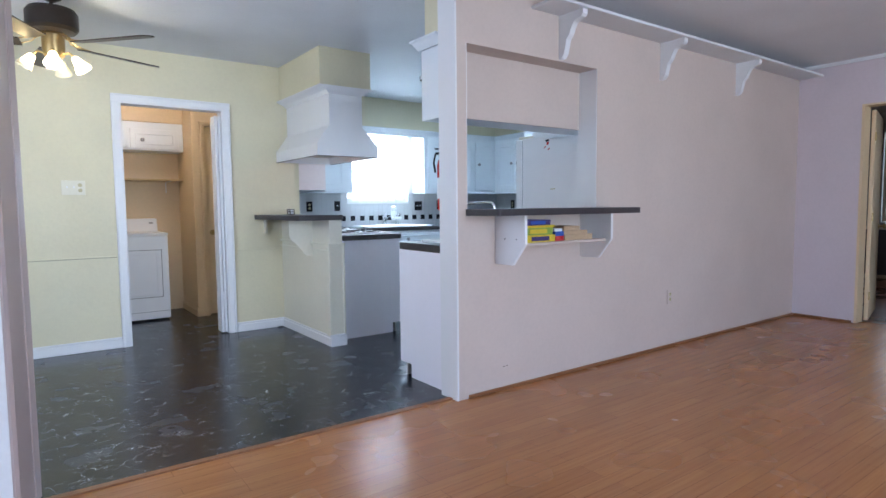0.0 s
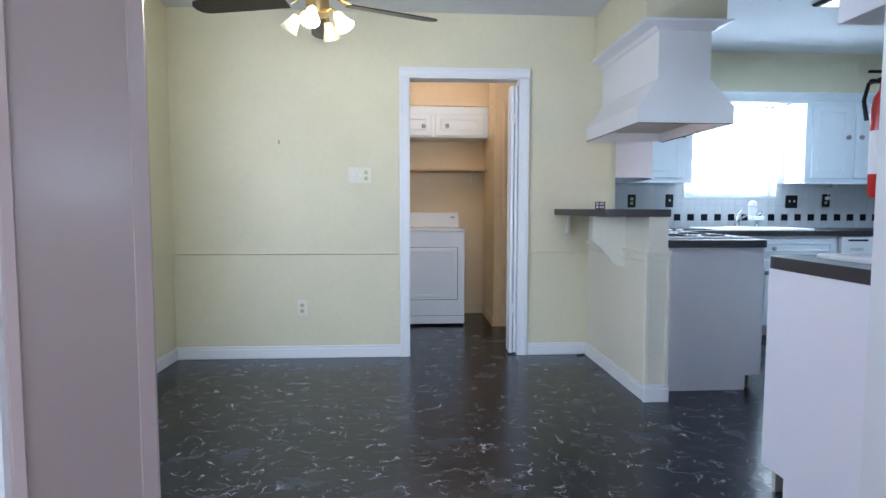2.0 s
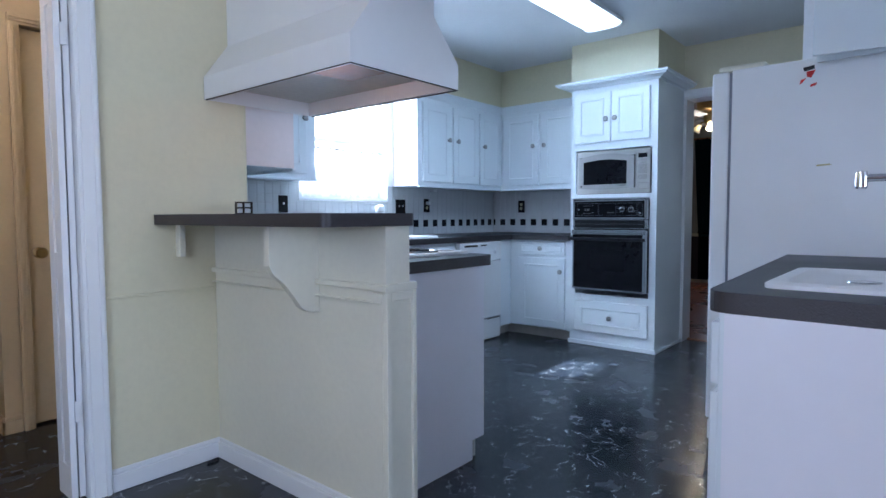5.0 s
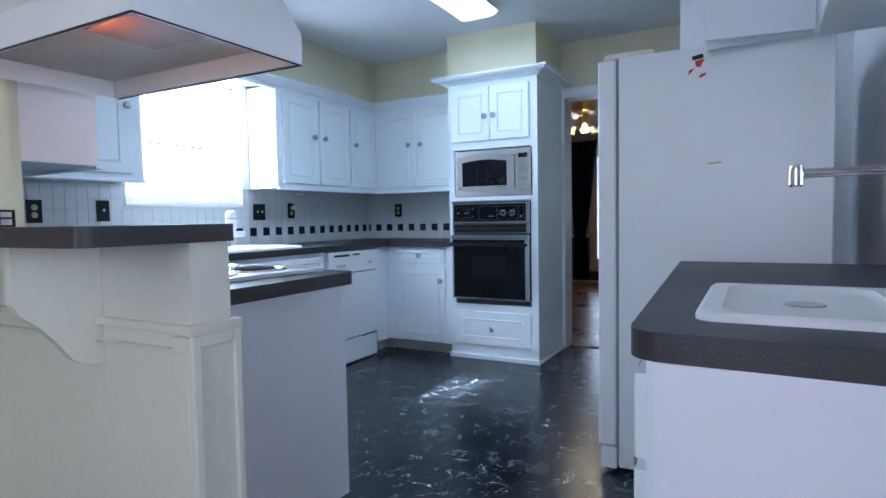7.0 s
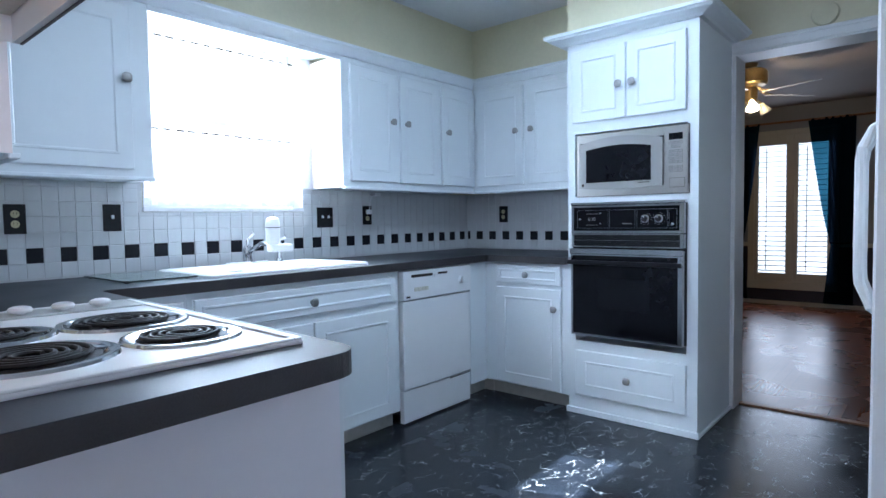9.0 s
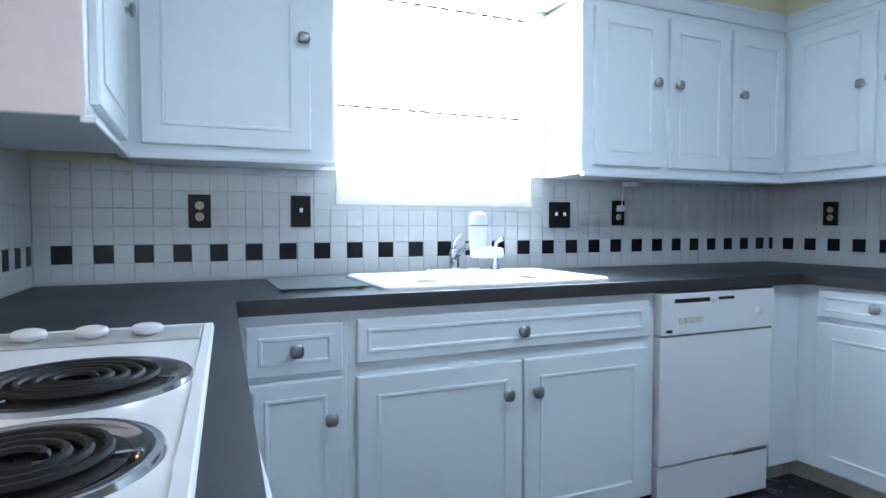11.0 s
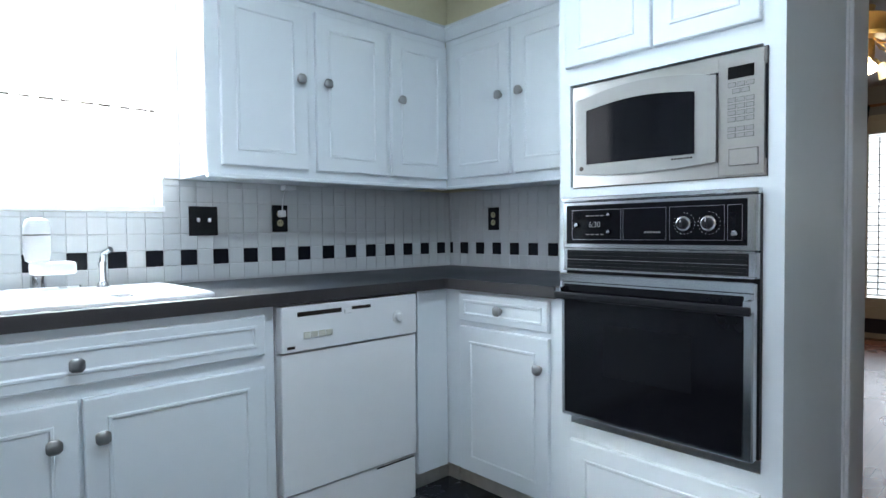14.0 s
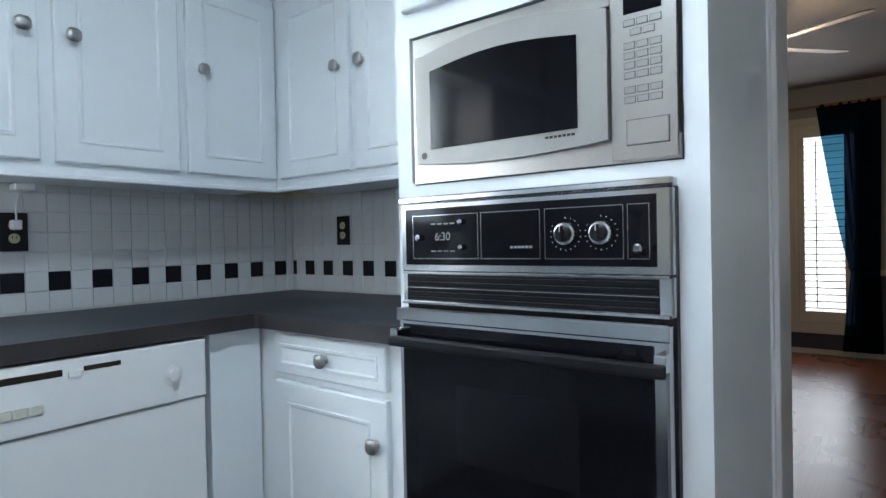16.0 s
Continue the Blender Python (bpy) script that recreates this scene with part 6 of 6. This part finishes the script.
for b in ((DX0 + 0.03, DX1 - 0.065, 0.735, 0.739), (DX1 - 0.069, DX1 - 0.065, 0.25, 0.735), (DX0 + 0.03, DX1 - 0.069, 0.246, 0.250)):
    box(bm, b[0], b[1], DY0 - 0.002, DY0 + 0.001, b[2], b[3])
part("door_gap", bm, M_DARKMET, dy, "dark seam round the dryer door")
bm = B()
box(bm, DX0 + 0.005, DX1 - 0.005, DY0 - 0.001, DY0 + 0.002, 0.095, 0.100)
part("toe_seam", bm, mat("grey_print", (0.35, 0.36, 0.38), 0.5), dy)
lc = cabinet("laundry_wall_cabinet", "white painted laundry wall cabinet with small doors above the dryer", pose(0.1, 6.64, 1.785), 1.298, 0.30, 0.305,
             [("door", 0.03, 0.36, 0.015, 0.225, 0.08, 0.105), ("door", 0.385, 0.741, 0.015, 0.225, 0.662, 0.105), ("door", 0.776, 1.248, 0.015, 0.225, 0.889, 0.108)])
struct("laundry_soffit", [(-0.13, 1.40, 6.63, 6.95, 2.088, CEIL)], M_TAN, "tan painted soffit above the laundry cupboards")
ls = thing("laundry_shelf", "thin tan wooden shelf on a metal bracket above the dryer", "shelf")
bm = B()
box(bm, -0.12, 1.39, 6.66, 6.948, 1.468, 1.486, 0.002)
part("board", bm, mat("tan_shelf_paint", (0.62, 0.46, 0.22), 0.5, var=0.05), ls)
bm = B()
tube(bm, [(1.26, 6.945, 1.34), (1.26, 6.945, 1.462), (1.26, 6.70, 1.462)], 0.006, 6)
part("shelf_bracket", bm, M_TRIM, ls)

# folded door leaves at the laundry doorway
fd = thing("folding_door", "white bifold door folded against the laundry door frame", "door")
for x, y0, y1 in ((1.362, 5.205, 5.34), (1.392, 5.215, 5.34)):
    bm = B()
    for b in ((x, x + 0.022, y0, y1, 0.012, 0.14), (x, x + 0.022, y0, y1, 1.86, 1.99), (x, x + 0.022, y0, y0 + 0.05, 0.14, 1.86), (x, x + 0.022, y1 - 0.05, y1, 0.14, 1.86), (x, x + 0.022, y0 + 0.05, y1 - 0.05, 0.85, 0.95)):
        box(bm, *b, bev=0.001)
    lf = part("leaf", bm, M_TRIM, fd)
    bm = B()
    for z0, z1 in ((0.14, 0.85), (0.95, 1.86)):
        box(bm, x + 0.007, x + 0.016, y0 + 0.05, y1 - 0.05, z0, z1)
    part("panel", bm, M_TRIM, lf)
for z in (0.35, 1.75):
    bm = B()
    box(bm, 1.381, 1.401, 5.198, 5.206, z - 0.04, z + 0.04, 0.001)
    part("hinge", bm, M_TRIM, fd)

# ---- small things ----
cu = thing("tea_light_cube", "small patterned metal cube standing on the bar top", "ornament", "", pose(1.955, 4.955, 1.092, 0, 0, 12))
bm = B()
for sx in (-1, 1):
    for sy in (-1, 1):
        box(bm, sx * 0.022 - 0.003, sx * 0.022 + 0.003, sy * 0.022 - 0.003, sy * 0.022 + 0.003, 0, 0.052)
for z in (0.003, 0.027, 0.049):
    for s in (-1, 1):
        box(bm, -0.025, 0.025, s * 0.022 - 0.003, s * 0.022 + 0.003, z - 0.003, z + 0.003)
        box(bm, s * 0.022 - 0.003, s * 0.022 + 0.003, -0.019, 0.019, z - 0.003, z + 0.003)
part("cage", bm, M_DARKMET, cu)
bm = B()
box(bm, -0.018, 0.018, -0.018, 0.018, 0.002, 0.047, 0.003)
part("core", bm, M_TRIM, cu, "pale glass core")
sd = thing("smoke_alarm", "round cream smoke alarm above the doorway", "smoke alarm", "", pose(5.709, 3.91, 2.185, 0, 0, -90))
bm = B()
lathe(bm, [(0.062, 0.0), (0.064, 0.012), (0.058, 0.028), (0.035, 0.034), (0.01, 0.035)], (0, 0, 0), 28, "y")
part("cover", bm, M_YELLOW, sd, "", True)
cl = thing("corner_clutter", "dark scrap lying at the foot of the half wall", "debris", "", pose(1.895, 5.150, 0.003, 0, 0, 12))
bm = B()
box(bm, -0.030, 0.030, -0.008, 0.008, 0, 0.006, 0.002)
box(bm, -0.012, 0.020, -0.016, -0.006, 0, 0.004, 0.001)
part("scrap", bm, M_BLACK, cl)

# ---- next room: window, shutters, curtains ----
fw = thing("window_2", "tall window with cream plantation shutters in the next room", "", "")
fw["kind"] = "structure"
fw3 = thing("window_3", "shuttered window further along the far wall", "", "")
fw3["kind"] = "structure"
for y0, y1, fw_, zb_, zt_ in ((4.40, 4.80, fw, 0.30, 2.14), (4.84, 5.24, fw, 0.30, 2.14), (2.07, 2.47, fw3, 0.86, 2.19), (2.48, 2.88, fw3, 0.86, 2.19)):
    bm = B()
    for b in ((FX - 0.03, FX + 0.01, y0, y0 + 0.045, zb_, zt_), (FX - 0.03, FX + 0.01, y1 - 0.045, y1, zb_, zt_), (FX - 0.03, FX + 0.01, y0 + 0.045, y1 - 0.045, zb_, zb_ + 0.10), (FX - 0.03, FX + 0.01, y0 + 0.045, y1 - 0.045, zt_ - 0.12, zt_)):
        box(bm, *b, bev=0.003)
    sf = part("shutter_frame", bm, M_SHUT, fw_, "cream shutter frame")
    n = int((zt_ - zb_) / 0.07)
    for k in range(n):
        z = zb_ + 0.13 + (zt_ - zb_ - 0.27) * k / (n - 1)
        bm = B()
        prism(bm, [(FX - 0.035, z - 0.004), (FX - 0.034, z + 0.001), (FX + 0.018, z + 0.006), (FX + 0.018, z + 0.002)], 0, 1, "y")
        for v in bm.verts:
            v.co.y = (y0 + 0.046) + v.co.y * (y1 - y0 - 0.092)
        part("slat", bm, M_SLAT, sf)
    bm = B()
    cyl(bm, (FX - 0.045, (y0 + y1) / 2 + 0.06, zb_ + 0.14), (FX - 0.045, (y0 + y1) / 2 + 0.06, zt_ - 0.16), 0.005, n=8)
    part("tilt_rod", bm, M_DARKMET, sf, "dark tilt rod")
bm = B()
for b in ((FX - 0.045, FX, 4.33, 4.40, 0.26, 2.20), (FX - 0.045, FX, 5.24, 5.31, 0.26, 2.20), (FX - 0.045, FX, 4.40, 5.24, 2.14, 2.20), (FX - 0.060, FX, 4.33, 5.31, 0.20, 0.30), (FX - 0.04, FX, 4.80, 4.84, 0.30, 2.14)):
    box(bm, *b, bev=0.004)
part("window_frame", bm, M_SHUT, fw)
bm = B()
box(bm, FX + 0.06, FX + 0.064, 4.40, 5.24, 0.30, 2.14)
p = part("pane", bm, M_GLASS, fw)
p.visible_shadow = False


def tie_back(name, label, ytop0, ytop1, ybot0, ybot1, ytie0, ytie1, lining, seed):
    o = thing(name, label, "curtain", "dark curtains at the far window")

    def g(v):
        z = 0.06 + (2.29 - 0.06) * v
        if z > 0.80:
            f = ((z - 0.80) / (2.29 - 0.80)) ** 0.75
            return ytie0 + (ytop0 - ytie0) * f, ytie1 + (ytop1 - ytie1) * f
        f = (0.80 - z) / 0.74
        return ytie0 + (ybot0 - ytie0) * f, ytie1 + (ybot1 - ytie1) * f
    bm = B()
    pleated(bm, 0, 0, 0.06, 2.29, FX - 0.10, 0.018, 7, seed, "y", 22, g)
    part("cloth", bm, M_CURT, o, "black curtain cloth", True)
    bm = B()
    tube(bm, [(FX - 0.13, ytie0, 0.80), (FX - 0.125, (ytie0 + ytie1) / 2, 0.79), (FX - 0.13, ytie1, 0.80), (FX - 0.03, ytie1 + 0.02, 0.82)], 0.010, 8)
    part("tie", bm, M_CURT, o)
    return o


tie_back("curtain", "black curtain with a teal edge, tied back beside the shutters", 4.17, 4.65, 4.17, 4.47, 4.19, 4.40, 1, 11)
tie_back("curtain", "black curtain with a teal edge, tied back beside the shutters", 5.17, 5.62, 5.30, 5.54, 5.36, 5.54, -1, 12)
cr = thing("curtain_rod", "reddish wooden curtain rod over the far window", "curtain rod")
bm = B()
tube(bm, [(FX - 0.10, 3.2, 2.285), (FX - 0.10, 6.2, 2.285)], 0.013, 10)
part("rod", bm, M_OAK, cr, "", True)
for y in (3.5, 4.85, 6.0):
    bm = B()
    box(bm, FX - 0.10, FX, y - 0.01, y + 0.01, 2.27, 2.30, 0.002)
    part("bracket", bm, M_OAK, cr)

# shutters seen through the living room doorway
d3 = flush_door("open_door", pose(6.47, 1.80, 0, 0, 0, 13) , 0.80, 2.02, M_TAN, "tan door standing open into the next room", 0.73)


# ---- baseboard reducer, vents ----


# ---- backsplash tiles ----
def tile_mesh(name, w, h, material, t=0.004):
    bm = B()
    box(bm, 0, w, -t, 0, 0, h, 0.0012)
    bmesh.ops.recalc_face_normals(bm, faces=bm.faces)
    me = bpy.data.meshes.new(name)
    bm.to_mesh(me)
    bm.free()
    me.materials.append(material)
    return me


GAP = 0.0018
TILE = {}
struct("grout", [(2.193, 5.707, 6.3065, 6.310, 0.912, 1.199), (2.193, 3.215, 6.3065, 6.310, 1.199, 1.335), (4.135, 5.707, 6.3065, 6.310, 1.199, 1.335), (5.7065, 5.710, 5.082, 6.3065, 0.912, 1.335), (2.190, 2.1935, 5.32, 6.3065, 0.912, 1.335)], M_GROUT, "pale tile grout")
back = thing("backsplash", "white tiled backsplash with a row of alternating black tiles", "", "")
back["kind"] = "structure"


def joint(j):
    """Place of a tile joint: the tiles left of the window were set a little closer."""
    return 2.9955 + (j - 12) * 0.0623 if j <= 12 else 2.9955 + min(j - 12, 30) * 0.0663 + max(j - 42, 0) * 0.0620


def lay(u0, u1, place, holes, phase, parts_range):
    """Lays tiles along a wall; place(u, z) gives the pose; holes: (u0, u1, z) above which nothing is laid."""
    loose = {True: B(), False: B()}
    rnd = random.Random(7)
    j0 = math.floor((u0 - TX0) / TP) - 3
    j1 = math.ceil((u1 - TX0) / TP) + 3
    rows = [(0.912, 0.919)] + [(TZ0 + k * TP, min(TZ0 + (k + 1) * TP, 1.334)) for k in range(7)]
    for j in range(j0, j1):
        a, b = max(joint(j), u0), min(joint(j + 1), u1)
        if b - a < 0.008:
            continue
        for r, (z0, z1) in enumerate(rows):
            if any(h0 < (a + b) / 2 < h1 and z1 > hz for h0, h1, hz in holes):
                z1 = min([hz for h0, h1, hz in holes if h0 < (a + b) / 2 < h1] + [z1])
            if z1 - z0 < 0.01:
                continue
            black = r == 2 and (j + phase) % 2 == 0
            w, h = b - a - GAP, z1 - z0 - GAP
            key = (round(w, 4), round(h, 4), black)
            if parts_range and parts_range[0] <= a < parts_range[1]:
                if key not in TILE:
                    TILE[key] = tile_mesh("tile", w, h, M_BTILE if black else M_WTILE)
                o = new("tile", TILE[key])
                o.parent = back
                o.matrix_basis = place(a + GAP / 2, z0 + GAP / 2) @ pose(0, 0, 0, rnd.uniform(-0.25, 0.25), 0, rnd.uniform(-0.25, 0.25))
            else:
                bm = loose[black]
                m = place(a + GAP / 2, z0 + GAP / 2) @ pose(0, 0, 0, rnd.uniform(-0.25, 0.25), 0, rnd.uniform(-0.25, 0.25))
                vs = []
                t, c = 0.004, 0.0012
                for yy, i in ((0, 0), (-t + c, 0), (-t, c)):
                    vs.append([bm.verts.new(m @ Vector(p)) for p in ((i, yy, i), (w - i, yy, i), (w - i, yy, h - i), (i, yy, h - i))])
                for p, q in zip(vs, vs[1:]):
                    for k in range(4):
                        bm.faces.new((p[k], p[(k + 1) % 4], q[(k + 1) % 4], q[k]))
                bm.faces.new(vs[-1])
    for black, bm in loose.items():
        if len(bm.verts):
            o = part("tiles", bm, M_BTILE if black else M_WTILE, back)
            o["kind"] = "stuff"
        else:
            bm.free()


lay(2.1975, 5.703, lambda u, z: pose(u, 6.3065, z), [(3.215, 4.135, 1.199)], 0, (2.66, 4.82))
lay(5.085, 6.300, lambda u, z: pose(5.7065, 5.085 + 6.300 - u, z, 0, 0, -90), [], 1, None)
lay(5.325, 6.300, lambda u, z: pose(2.1935, u, z, 0, 0, 90), [], 0, None)
